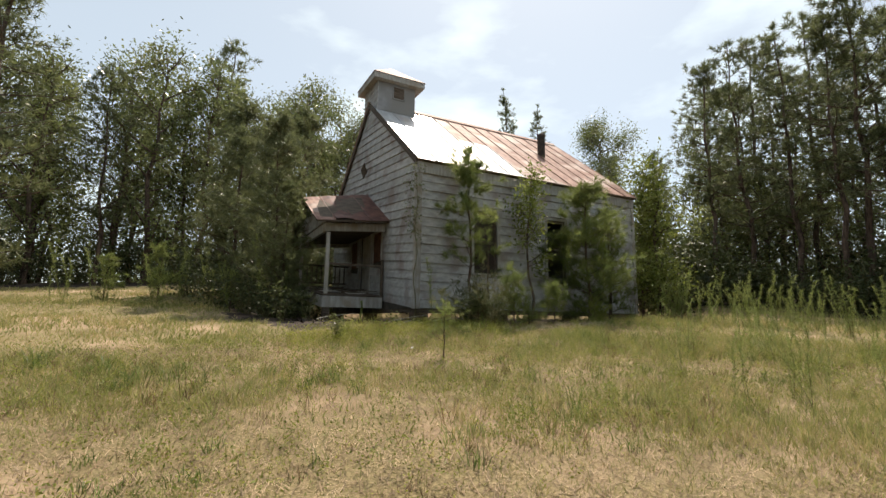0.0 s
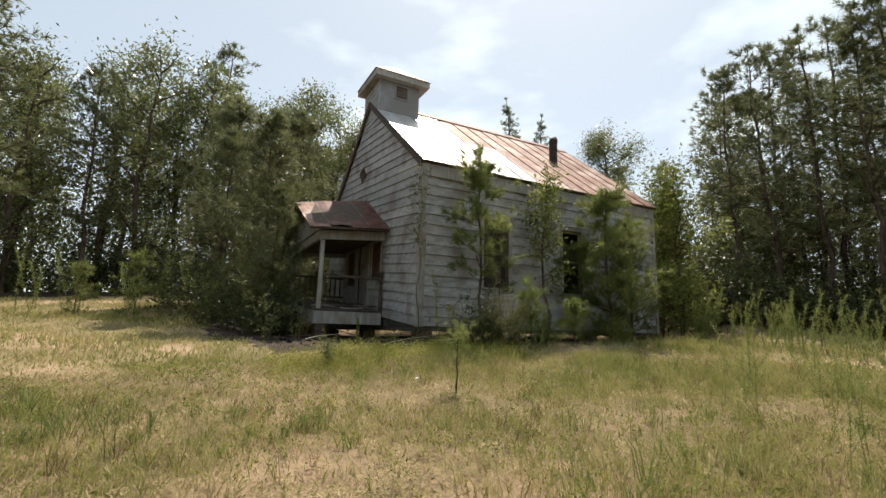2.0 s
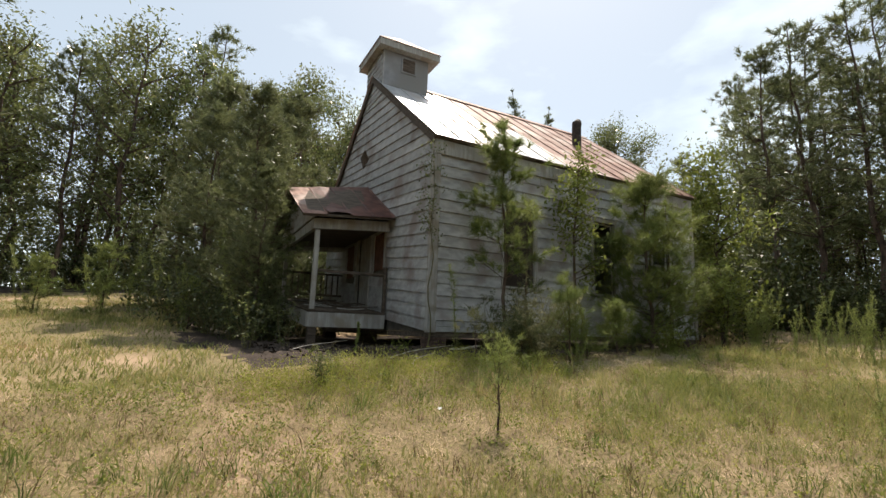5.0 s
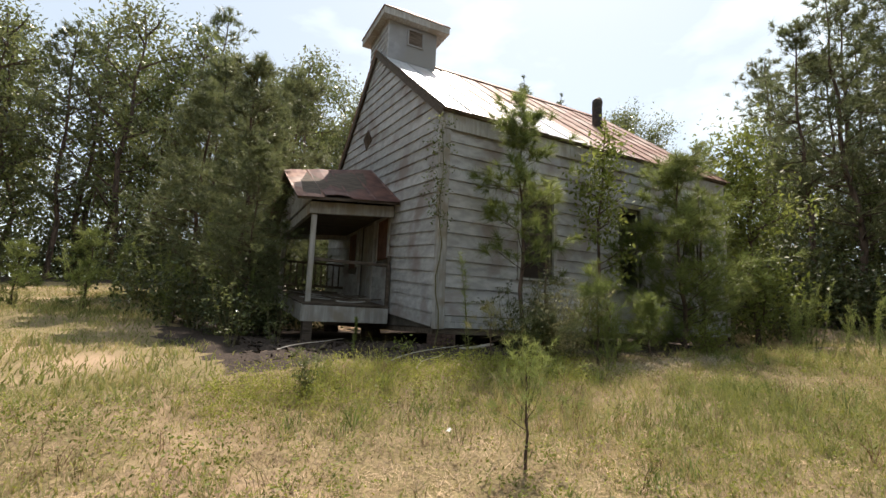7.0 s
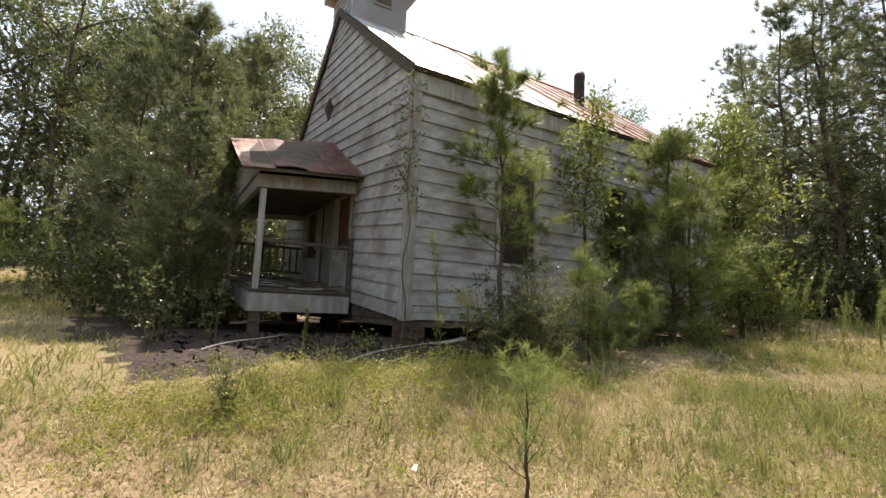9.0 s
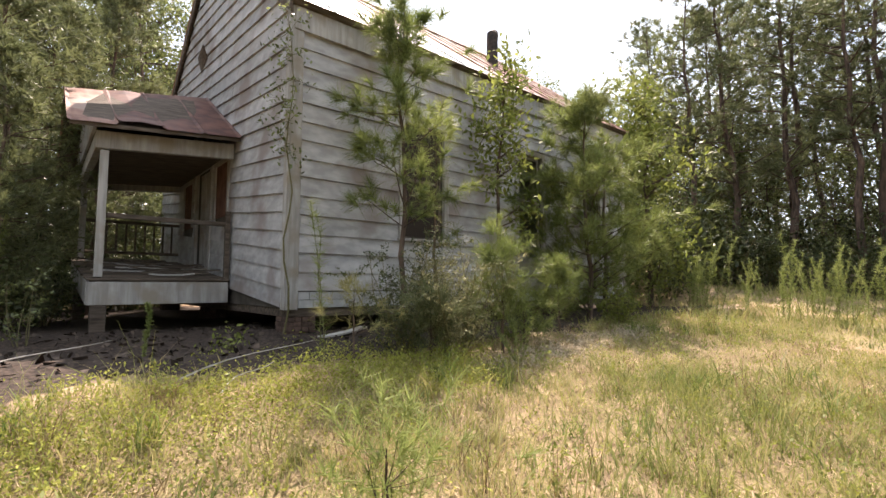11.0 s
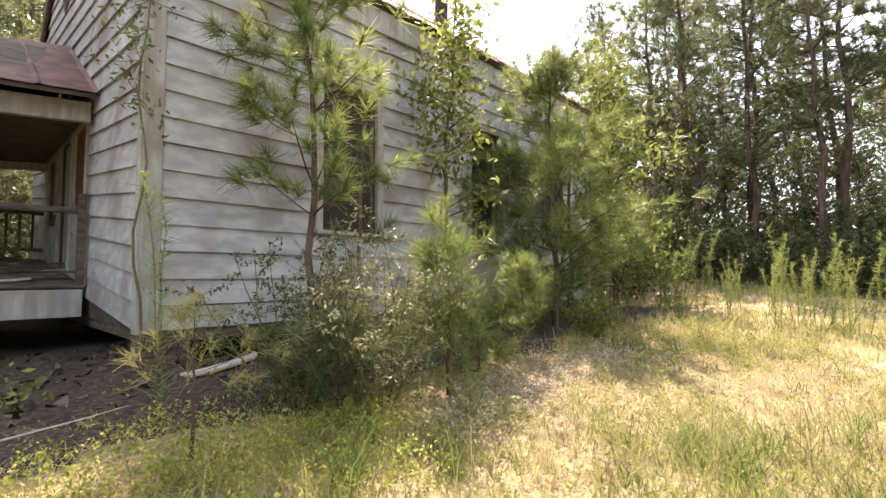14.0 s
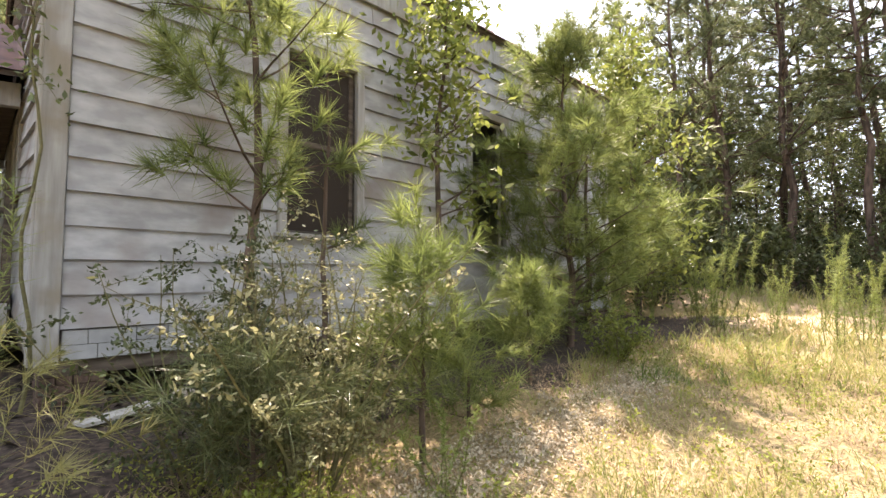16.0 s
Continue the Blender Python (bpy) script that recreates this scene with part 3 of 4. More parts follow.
for i in range(5):
    y0 = 14.2 + 0.07 * i
    z0 = 5.78 + 0.085 * i
    hexa(bm, ((X0 - 0.052, y0, z0), (X0 - 0.04, y0, z0), (X0 - 0.04, y0 + 0.42, z0 - 0.16), (X0 - 0.052, y0 + 0.42, z0 - 0.16)),
         ((X0 - 0.075, y0, z0 + 0.035), (X0 - 0.06, y0, z0 + 0.035), (X0 - 0.05, y0 + 0.42, z0 - 0.09), (X0 - 0.065, y0 + 0.42, z0 - 0.09)))
cpart("splintered_boards", bm, M_DARKWOOD, "splintered dark gap in the gable boards")

# ---- piers ----
brick_me = None


def pier(x, y, top, w=0.38):
    global brick_me
    z0 = gz(x, y) - 0.06
    pr = empty("brick_pier", "crumbling brick pier under the church", "pier", "piers under the church", at=(x, y, z0))
    if brick_me is None:
        bm = boxed((-0.095, 0.095, -0.044, 0.044, -0.03, 0.03), bevel=0.005)
        brick_me = bpy.data.meshes.new("brick")
        bm.to_mesh(brick_me)
        bm.free()
        brick_me.materials.append(M_BRICK)
    n = max(2, int(round((top - z0) / 0.07)))
    h = (top - z0) / n
    for i in range(n):
        for j in range(4):
            for k in range(2):
                o = new("brick", brick_me)
                o.parent = pr
                m = Matrix.Translation(((k - 0.5) * 0.195, (j - 1.5) * 0.094, (i + 0.5) * h))
                if i % 2:
                    m = Matrix.Translation(((j - 1.5) * 0.094, (k - 0.5) * 0.195, (i + 0.5) * h)) @ pose(0, 0, 0, 0, 0, 90)
                o.matrix_basis = m @ Matrix.Diagonal((1, 1, h / 0.062, 1))
    return pr


for px, py in ((X0 + 0.20, Y0 + 0.22), (8.9, Y0 + 0.22), (11.6, Y0 + 0.22), (14.0, Y0 + 0.22), (X0 + 0.20, 14.1), (X0 + 0.20, 17.9)):
    pier(px, py, 0.93)

# ---- porch ----
PX0, PY0, PY1, PZ = 4.33, 12.25, 15.99, 1.42
porch = empty("porch", "sagging gabled church porch with a railing and torn tin roof", "porch", at=(PX0, PY0, PZ - 0.5))


def ppart(name, bm, material, label=""):
    ob = part(name, bm, material, porch, label)
    ob.matrix_parent_inverse = Matrix.Translation(porch.location).inverted()
    return ob


rp = random.Random(3)
def tilted(x0, x1, y0, y1, z0, z1):
    """A beveled slab that rises with the sunken porch floor."""
    bm = bmesh.new()
    e0, e1 = SAG * (y0 - PY0), SAG * (y1 - PY0)
    hexa(bm, ((x0, y0, z0 + e0), (x1, y0, z0 + e0), (x1, y1, z0 + e1), (x0, y1, z0 + e1)), ((x0, y0, z1 + e0), (x1, y0, z1 + e0), (x1, y1, z1 + e1), (x0, y1, z1 + e1)))
    bmesh.ops.bevel(bm, geom=bm.edges[:], offset=0.003, segments=1, affect="EDGES")
    return bm


deck = ppart("deck_frame", tilted(PX0 + 0.05, X0 - 0.06, PY0 + 0.06, PY1 - 0.06, PZ - 0.2, PZ - 0.03), M_DARKWOOD)
y = PY0
while y < PY1 - 0.02:
    part("floor_board", tilted(PX0 - 0.03 - rp.uniform(0, 0.03), X0 - 0.06, y + 0.003, min(y + 0.125, PY1), PZ - 0.028, PZ + rp.uniform(-0.003, 0.004)), M_DARKWOOD, deck)
    y += 0.13
ppart("fascia", boxed((PX0 - 0.02, X0 - 0.08, PY0 - 0.002, PY0 + 0.035, PZ - 0.36, PZ - 0.045)), M_TRIM, "wide white-painted skirt board")
ppart("fascia", tilted(PX0 - 0.035, PX0, PY0 + 0.04, PY1, PZ - 0.36, PZ - 0.045), M_TRIM)
for yy in (PY0 + 0.07, PY1 - 0.07):
    ppart("post", boxed((PX0 + 0.04, PX0 + 0.14, yy - 0.05, yy + 0.05, PZ + 0.012 + SAG * (yy - PY0), 3.36 - 0.17)), M_TRIM, "square porch post")
    ppart("support", boxed((PX0 + 0.02, PX0 + 0.20, yy - 0.09, yy + 0.09, gz(PX0, yy) - 0.1, PZ - 0.37 + SAG * (yy - PY0))), M_DARKWOOD)


def droop(x):
    """How far the sagging roof has sunk at x, from the wall outwards."""
    return 0.085 * (X0 - x)


def sloped(y0, y1, z0, z1, x0, x1):
    bm = bmesh.new()
    hexa(bm, ((x0, y0, z0 - droop(x0)), (x1, y0, z0 - droop(x1)), (x1, y1, z0 - droop(x1)), (x0, y1, z0 - droop(x0))),
         ((x0, y0, z1 - droop(x0)), (x1, y0, z1 - droop(x1)), (x1, y1, z1 - droop(x1)), (x0, y1, z1 - droop(x0))))
    bmesh.ops.bevel(bm, geom=bm.edges[:], offset=0.006, segments=1, affect="EDGES")
    return bm


ppart("beam", sloped(PY0, PY0 + 0.10, 3.36, 3.60, PX0 - 0.02, X0 - 0.06), M_TRIM, "pale beam under the eave")
ppart("beam", sloped(PY1 - 0.10, PY1, 3.36, 3.60, PX0 - 0.02, X0 - 0.06), M_TRIM)
ppart("beam", sloped(PY0 + 0.11, PY1 - 0.11, 3.36, 3.60, PX0 - 0.02, PX0 + 0.08), M_TRIM)
# pale plank ceiling given dark wood colour to stand for the porch's shade
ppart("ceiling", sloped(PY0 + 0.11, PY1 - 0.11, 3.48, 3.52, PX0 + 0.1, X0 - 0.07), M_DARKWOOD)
# gable end
bm = bmesh.new()
gz0, gz1 = 3.60 - droop(PX0), 4.86 - 2 * droop(PX0)
gv6 = [bm.verts.new(p) for p in ((PX0 - 0.06, PY0 - 0.2, gz0), (PX0 - 0.06, PY1 + 0.2, gz0), (PX0 - 0.06, YC, gz1), (PX0 - 0.025, PY0 - 0.2, gz0), (PX0 - 0.025, PY1 + 0.2, gz0), (PX0 - 0.025, YC, gz1))]
for f in ((2, 1, 0), (3, 4, 5), (0, 1, 4, 3), (1, 2, 5, 4), (2, 0, 3, 5)):
    bm.faces.new([gv6[i] for i in f])
ppart("gable_end", bm, M_BOARD, "boarded porch gable")


def porch_z(x, f):
    """The porch roof's surface: f runs from the eave (0) to the ridge (1)."""
    return 3.63 - droop(x) + f * (1.30 - droop(x))


for sgn in (-1, 1):
    ye = YC + sgn * (YC - (PY0 - 0.27))
    bm = bmesh.new()
    xa, xb = PX0 - 0.32, X0 - 0.05
    b = ((xa, ye, porch_z(xa, 0)), (xb, ye, porch_z(xb, 0)), (xb, YC, porch_z(xb, 1)), (xa, YC, porch_z(xa, 1)))
    lo = tuple((x, y, z - 0.05) for x, y, z in b)
    hexa(bm, lo if sgn < 0 else lo[::-1], b if sgn < 0 else b[::-1])
    pr = ppart("roof", bm, M_DARKWOOD, "porch roof of torn rusty tin, church's shadow put into its colour")
    n_sh = 4
    for i in range(n_sh):
        xs = xa - 0.03 + i * (xb - xa + 0.03) / n_sh
        xe = min(xs + (xb - xa) / n_sh + 0.02, X0 - 0.045)
        bm = bmesh.new()
        curl = 0.06 if i == 1 else 0.012
        prof = ((xs, 0.02), (xs + 0.05, 0.004), ((xs + xe) / 2, 0.004 + curl * 0.4), (xe - 0.04, 0.004), (xe, 0.03))
        rows = []
        for f, extra in ((-0.02, curl), (0.15, curl * 0.3), (0.55, 0.0), (1.0, 0.0)):
            rows.append([bm.verts.new((x, ye + (YC - ye) * f, porch_z(x, f) + h + extra + 0.004 * i)) for x, h in prof])
        for r0, r1 in zip(rows, rows[1:]):
            for k in range(4):
                q = (r0[k], r0[k + 1], r1[k + 1], r1[k])
                bm.faces.new(q if sgn < 0 else q[::-1])
        # outer sheet in the lit tone, the others in the shaded one
        part("roof_sheet", bm, M_RUST if i == 0 else M_RUSTSHADE, pr)
# railings: one rail on the near side, balusters on the far side and front
ppart("rail", boxed((PX0 + 0.14, X0 - 0.06, PY0 + 0.05, PY0 + 0.09, 2.26, 2.33)), M_DARKWOOD, "single weathered rail")
ppart("newel", boxed((X0 - 0.14, X0 - 0.065, PY0 + 0.03, PY0 + 0.10, PZ + 0.006, 2.5)), M_DARKWOOD)
for z0 in (1.96, 2.58):
    ppart("rail", boxed((PX0 + 0.14, X0 - 0.06, PY1 - 0.09, PY1 - 0.05, z0, z0 + 0.06)), M_DARKWOOD)
for i in range(9):
    xx = PX0 + 0.3 + i * 0.165
    ppart("baluster", boxed((xx, xx + 0.035, PY1 - 0.085, PY1 - 0.055, 2.023, 2.578), bevel=0.003), M_DARKWOOD)

# loose boards and scraps heaped on the porch floor
rq = random.Random(31)
for k in range(16):
    ln, wd = rq.uniform(0.6, 1.5), rq.uniform(0.07, 0.14)
    bm = bmesh.new()
    box(bm, -ln / 2, ln / 2, -wd / 2, wd / 2, 0, 0.02)
    bmesh.ops.subdivide_edges(bm, edges=[e for e in bm.edges if abs((e.verts[0].co - e.verts[1].co).x) > 0.3], cuts=3)
    bend = rq.uniform(0.0, 0.05)
    for v in bm.verts:
        v.co.z += bend * (2 * v.co.x / ln) ** 2
    loose = part("loose_board", bm, M_DARKWOOD if k % 3 else M_TRIM, None)
    loose.matrix_basis = pose(rq.uniform(PX0 + 0.5, X0 - 0.55), PY0 + 0.35 + k * 0.2, PZ + 0.016 + 0.014 * (k % 3) + SAG * (0.35 + k * 0.2), 6.3, rq.uniform(-1, 1), rq.uniform(-20, 20))
    tagged(loose, "loose weathered board lying on the porch floor", "board", "loose boards on the porch")

# ---- trees and plants ----
def limb(bm, rng, start, way, length, r0, n=4, droop=0.0):
    pts, d, p = [start], way.normalized(), start.copy()
    for i in range(n):
        d = (d + Vector((rng.normal(0, 0.12), rng.normal(0, 0.12), rng.normal(0, 0.08) + droop))).normalized()
        p = p + d * (length / n)
        pts.append(p.copy())
    tube(bm, pts, [r0 * (1 - 0.8 * i / n) for i in range(n + 1)], 4)
    return pts


def pine(name, seed, height, base, radius, label, tufts=5, count=14, length=0.36, width=0.016, material=None, whorl=0.5, trunk=0.0, category="pine tree", group="", up=0.25, fall=0.75, inner=0.4):
    """A pine: bending trunk, whorls of limbs that carry tufts, ragged top."""
    rng = np.random.default_rng(seed)
    tree = empty(name, label, category, group)
    bm = bmesh.new()
    n = 9
    r0 = trunk or height * 0.0105
    pts = [Vector((0, 0, -0.15))]
    for i in range(1, n + 1):
        pts.append(Vector((rng.normal(0, height * 0.006), rng.normal(0, height * 0.006), height * i / n)))
    tube(bm, pts, [r0 * (1 - 0.88 * i / n) for i in range(n + 1)], 8)
    tips, ways = [], []
    z = base
    while z < height * 0.97:
        f = (z - base) / (height - base)
        reach = radius * (1 - f) ** fall * (0.35 + 0.65 * min(1, f * 4 + 0.35))
        i = min(n - 1, int(z / height * n))
        c = pts[i].lerp(pts[i + 1], z / height * n - i)
        for _ in range(rng.integers(2, 5)):
            if rng.random() < 0.12:
                continue
            a = rng.random() * 2 * math.pi
            ln = max(0.25, reach * rng.uniform(0.55, 1.15))
            path = limb(bm, rng, c, Vector((math.cos(a), math.sin(a), up * rng.uniform(0.2, 1.8))), ln, r0 * 0.28 * (1 - f * 0.7), droop=0.04)
            for q in range(tufts):
                g = inner + (1 - inner) * (q + rng.random()) / tufts
                k = min(3, int(g * 4))
                p = path[k].lerp(path[k + 1], min(1, g * 4 - k))
                w = (path[k + 1] - path[k]).normalized()
                o = Vector(rng.normal(0, 1, 3)) * (0.09 + 0.1 * ln)
                o.z = abs(o.z) * 0.7
                tips.append(p + o)
                ways.append((w + o.normalized() * 0.8 + Vector((0, 0, 0.35))).normalized())
        z += whorl * rng.uniform(0.6, 1.3)
    if base > 2.5:
        for _ in range(7):
            f = rng.uniform(0.35, 1.0) * base / height * n
            a = rng.random() * 2 * math.pi
            limb(bm, rng, pts[int(f)].lerp(pts[int(f) + 1], f - int(f)), Vector((math.cos(a), math.sin(a), 0.2)), rng.uniform(0.4, 1.5), r0 * 0.14, droop=-0.03)
    for _ in range(5):
        tips.append(pts[-1] + Vector(rng.normal(0, 0.06, 3)))
        ways.append(Vector((rng.normal(0, 0.3), rng.normal(0, 0.3), 1)).normalized())
    part("trunk", bm, M_BARK, tree)
    link("crown", needle_mesh(rng, np.array(tips), np.array(ways), count, length, width, material or M_NEEDLEFAR, cone=0.75, back=length * 0.5), tree)
    return tree


def hardwood(name, seed, height, base, radius, label, clumps=70, leaves=36, size=0.13, spread=0.33, material=None, trunk=0.0, category="tree", group="", forks=9):
    rng = np.random.default_rng(seed)
    tree = empty(name, label, category, group)
    bm = bmesh.new()
    r0 = trunk or height * 0.011
    n = 7
    pts = [Vector((0, 0, -0.15))]
    for i in range(1, n + 1):
        pts.append(Vector((rng.normal(0, height * 0.012), rng.normal(0, height * 0.012), height * 0.93 * i / n)))
    tube(bm, pts, [r0 * (1 - 0.85 * i / n) for i in range(n + 1)], 8)
    ends = [pts[-1]]
    for j in range(forks):
        f = base / height + (0.95 - base / height) * (j + rng.random()) / forks
        i = min(n - 1, int(f * n))
        c = pts[i].lerp(pts[i + 1], f * n - i)
        a = rng.random() * 2 * math.pi
        ln = radius * rng.uniform(0.5, 1.1) * (1.05 - 0.6 * max(0, f - 0.5) * 2)
        path = limb(bm, rng, c, Vector((math.cos(a), math.sin(a), rng.uniform(0.3, 1.0))), ln, r0 * 0.4)
        ends += path[2:]
        for _ in range(2):
            ends += limb(bm, rng, path[2], Vector(rng.normal(0, 1, 3)) + Vector((0, 0, 0.5)), ln * 0.5, r0 * 0.18, n=3)[1:]
    ends = np.array(ends)
    cl = ends[rng.integers(0, len(ends), clumps)] + rng.normal(0, spread * 0.6, (clumps, 3))
    part("trunk", bm, M_BARK, tree)
    link("crown", leaf_mesh(rng, cl, leaves, spread, size, material or M_LEAF), tree)
    return tree


def shrub(name, seed, height, radius, label, stems=9, clumps=40, leaves=24, size=0.05, spread=0.12, material=None, category="shrub", group="", low=0.25):
    rng = np.random.default_rng(seed)
    tree = empty(name, label, category, group)
    bm = bmesh.new()
    ends = []
    for _ in range(stems):
        a = rng.random() * 2 * math.pi
        s = Vector((math.cos(a) * radius * 0.1, math.sin(a) * radius * 0.1, -0.05))
        path = limb(bm, rng, s, Vector((math.cos(a) * rng.uniform(0.1, 0.9) * radius, math.sin(a) * rng.uniform(0.1, 0.9) * radius, height)), height * rng.uniform(0.6, 1.1), 0.012 + height * 0.004)
        for p in path[1:]:
            if p.z > low * height:
                ends.append(p)
        for _ in range(2):
            ends += limb(bm, rng, path[2], Vector(rng.normal(0, 1, 3)) + Vector((0, 0, 0.8)), height * 0.35, 0.006, n=3)[1:]
    ends = np.array(ends)
    cl = ends[rng.integers(0, len(ends), clumps)] + rng.normal(0, spread * 0.7, (clumps, 3))
    part("stem", bm, M_STEM, tree)
    link("foliage", leaf_mesh(rng, cl, leaves, spread, size, material or M_LEAF), tree)
    return tree


def spray_bush(name, seed, height, radius, label, stems=16, twigs=12, per=22, size=0.02, material=None, category="shrub", group="", low=1, stem_mat=None):
    """A twiggy bush: arching stems, fine side twigs, and leaves strung along the twigs."""
    rng = np.random.default_rng(seed)
    tree = empty(name, label, category, group)
    bm = bmesh.new()
    spots = []
    for _ in range(stems):
        a = rng.random() * 2 * math.pi
        out = radius * rng.uniform(0.1, 1.0)
        s = Vector((math.cos(a) * radius * 0.12, math.sin(a) * radius * 0.12, -0.05))
        path = limb(bm, rng, s, Vector((math.cos(a) * out, math.sin(a) * out, height)), height * rng.uniform(0.55, 1.12), 0.005 + height * 0.003, n=5)
        for _ in range(twigs):
            g = rng.uniform(low * 0.7, 4.95)
            k = int(g)
            b = rng.random() * 2 * math.pi
            tw = limb(bm, rng, path[k].lerp(path[k + 1], g - k), Vector((math.cos(b), math.sin(b), rng.uniform(-0.1, 0.9))), height * rng.uniform(0.12, 0.3), 0.0025, n=3, droop=-0.05)
            for h in rng.uniform(0.15, 2.99, per):
                spots.append(tw[int(h)].lerp(tw[int(h) + 1], h - int(h)))
    part("stem", bm, stem_mat or M_STEM, tree)
    link("foliage", leaf_mesh(rng, np.array(spots), 1, size * 0.9, size, material or M_LEAF), tree)
    return tree


def plume(name, seed, height, label, stems=7, lean=0.12, count=150, length=0.16, width=0.004, material=None, category="weed", group="", spread=0.12, stem=0.006):
    """A tall feathery weed: upright stems with short fine leaves all along."""
    rng = np.random.default_rng(seed)
    tree = empty(name, label, category, group)
    tips, ways = [], []
    for _ in range(stems):
        bm = bmesh.new()
        s = Vector((rng.normal(0, spread), rng.normal(0, spread), -0.04))
        h = height * rng.uniform(0.6, 1.0)
        path = limb(bm, rng, s, Vector((rng.normal(0, lean), rng.normal(0, lean), 1)), h, stem, n=5, droop=0.05)
        for _ in range(count):
            g = rng.random() ** 0.7 * 4.99
            k = int(g)
            p = path[k].lerp(path[k + 1], g - k)
            tips.append(p)
            ways.append(Vector((rng.normal(0, 1), rng.normal(0, 1), 0.9)).normalized())
        part("stem", bm, M_STEM, tree)
    link("leaves", needle_mesh(rng, np.array(tips), np.array(ways), 2, length, width, material or M_WEED, cone=0.25, back=0.02), tree)
    return tree


def put(tree, x, y, turn=0.0, size=1.0, sink=0.0):
    tree.matrix_basis = pose(x, y, gz(x, y) - sink, 0, 0, turn) @ Matrix.Scale(size, 4)
    return tree


def again(tree, x, y, turn, size, lean=0.0):
    ob = copy_thing(tree, pose(x, y, gz(x, y), lean, 0, turn))
    ob.scale = (size, size, size)
    return ob


# the woods round the clearing
GROUP_P, GROUP_H = "pines at the wood's edge", "hardwoods at the wood's edge"
pines = [pine("pine_tree", 21 + i, 13.0, (3.6, 5.2, 2.8)[i], (2.6, 2.4, 2.9)[i], "tall dark loblolly pine at the edge of the woods", tufts=7, count=22, length=0.34, width=0.016, whorl=0.40, group=GROUP_P, fall=0.42, inner=0.35) for i in range(3)]
woods = [hardwood("hardwood_tree", 41 + i, 12.0, (1.8, 3.0, 1.2)[i], (2.5, 2.2, 2.8)[i], "leafy hardwood at the edge of the woods", clumps=170, leaves=33, size=0.092, spread=0.36, group=GROUP_H, forks=17) for i in range(3)]
# understory in the darkened leaf colour, for the shade at the wood's foot
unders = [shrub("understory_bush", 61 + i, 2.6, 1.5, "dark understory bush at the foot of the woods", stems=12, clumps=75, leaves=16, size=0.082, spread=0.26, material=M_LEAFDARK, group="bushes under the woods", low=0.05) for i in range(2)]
rf = random.Random(77)
first = set()


def plant(kinds, i, x, y, turn, size):
    t = kinds[i]
    if t.name in first:
        again(t, x, y, turn, size, rf.uniform(-2, 2))
    else:
        first.add(t.name)
        put(t, x, y, turn, size)


# how high the treeline stands, as a rise over run, by bearing from the middle of the clearing
LINE_AZ = (-30, -17, -9.8, -7.5, -3, -0.2, 4, 5.5, 8.7, 14, 17.4, 32, 44, 50, 54.5, 57, 58.5, 63, 69, 74, 100)
LINE_RISE = (0.55, 0.53, 0.52, 0.56, 0.53, 0.60, 0.58, 0.48, 0.54, 0.51, 0.42, 0.36, 0.36, 0.37, 0.36, 0.40, 0.47, 0.54, 0.56, 0.60, 0.65)


def tree_top(x, y):
    dx, dy = x - 1.84, y - 1.35
    return 1.03 + float(np.interp(math.degrees(math.atan2(dx, dy)), LINE_AZ, LINE_RISE)) * math.hypot(dx, dy) - gz(x, y)


for x, y, turn, k in ((19.6, 10.6, 20, 1), (21.2, 8.4, 140, 0), (21.6, 6.2, 250, 1), (24.0, 11.0, 70, 2), (19.5, 2.6, 10, 0)):
    plant(pines, k, x, y, turn, min(tree_top(x, y) / 13.0, 1.05))
for row, (back, step) in enumerate(((0, 2.6), (2.8, 2.8), (6.2, 3.3), (10.8, 4.8), (16.5, 6.5))):
    a = 24.0
    while a > -100:
        r_in = 27.0 if a > -24 else (28.0 if a > -46 else (25.0 if a > -64 else 18.6))
        r = r_in + back + rf.uniform(-0.9, 0.9)
        x, y = 3 - r * math.sin(radians(a)), 3 + r * math.cos(radians(a))
        size = tree_top(x, y) / 13.0 * rf.uniform(0.86, 1.06) * (1.0, 0.95, 0.9, 0.82, 0.76)[row]
        if not (4 < x < 17.0 and 8 < y < 21):
            if rf.random() < (0.4 if a > -24 else 0.85):
                plant(pines, rf.randrange(3), x, y, rf.uniform(0, 360), size)
            else:
                plant(woods, rf.randrange(3), x, y, rf.uniform(0, 360), size * (1.12 if a > -24 else 0.75))
            if row < 3:
                plant(unders, rf.randrange(2), x + rf.uniform(-1, 1), y + rf.uniform(-1, 1), rf.uniform(0, 360), rf.uniform(0.6, 1.4))
        a -= math.degrees(step / r) * rf.uniform(0.8, 1.25)

# leafy brush before the trunks on the open side
for k in range(14):
    a, r = radians(-63 - 2.3 * k), 17.2 + rf.uniform(-0.5, 0.5)
    q = r + rf.uniform(2.5, 5)
    plant(woods, k % 3, 3 - q * math.sin(a), 3 + q * math.cos(a), rf.uniform(0, 360), rf.uniform(0.3, 0.5))
    plant(unders, k % 2, 3 - r * math.sin(a), 3 + r * math.cos(a), rf.uniform(0, 360), rf.uniform(0.45, 0.8))
# deep woods that close the clearing behind the edge trees, leaf colour darkened as forest shade
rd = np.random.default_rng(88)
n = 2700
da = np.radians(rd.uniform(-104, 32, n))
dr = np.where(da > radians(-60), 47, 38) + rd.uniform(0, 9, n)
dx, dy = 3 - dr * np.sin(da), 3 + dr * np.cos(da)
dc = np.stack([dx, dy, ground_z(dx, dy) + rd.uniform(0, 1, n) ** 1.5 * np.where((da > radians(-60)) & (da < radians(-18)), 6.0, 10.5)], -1)
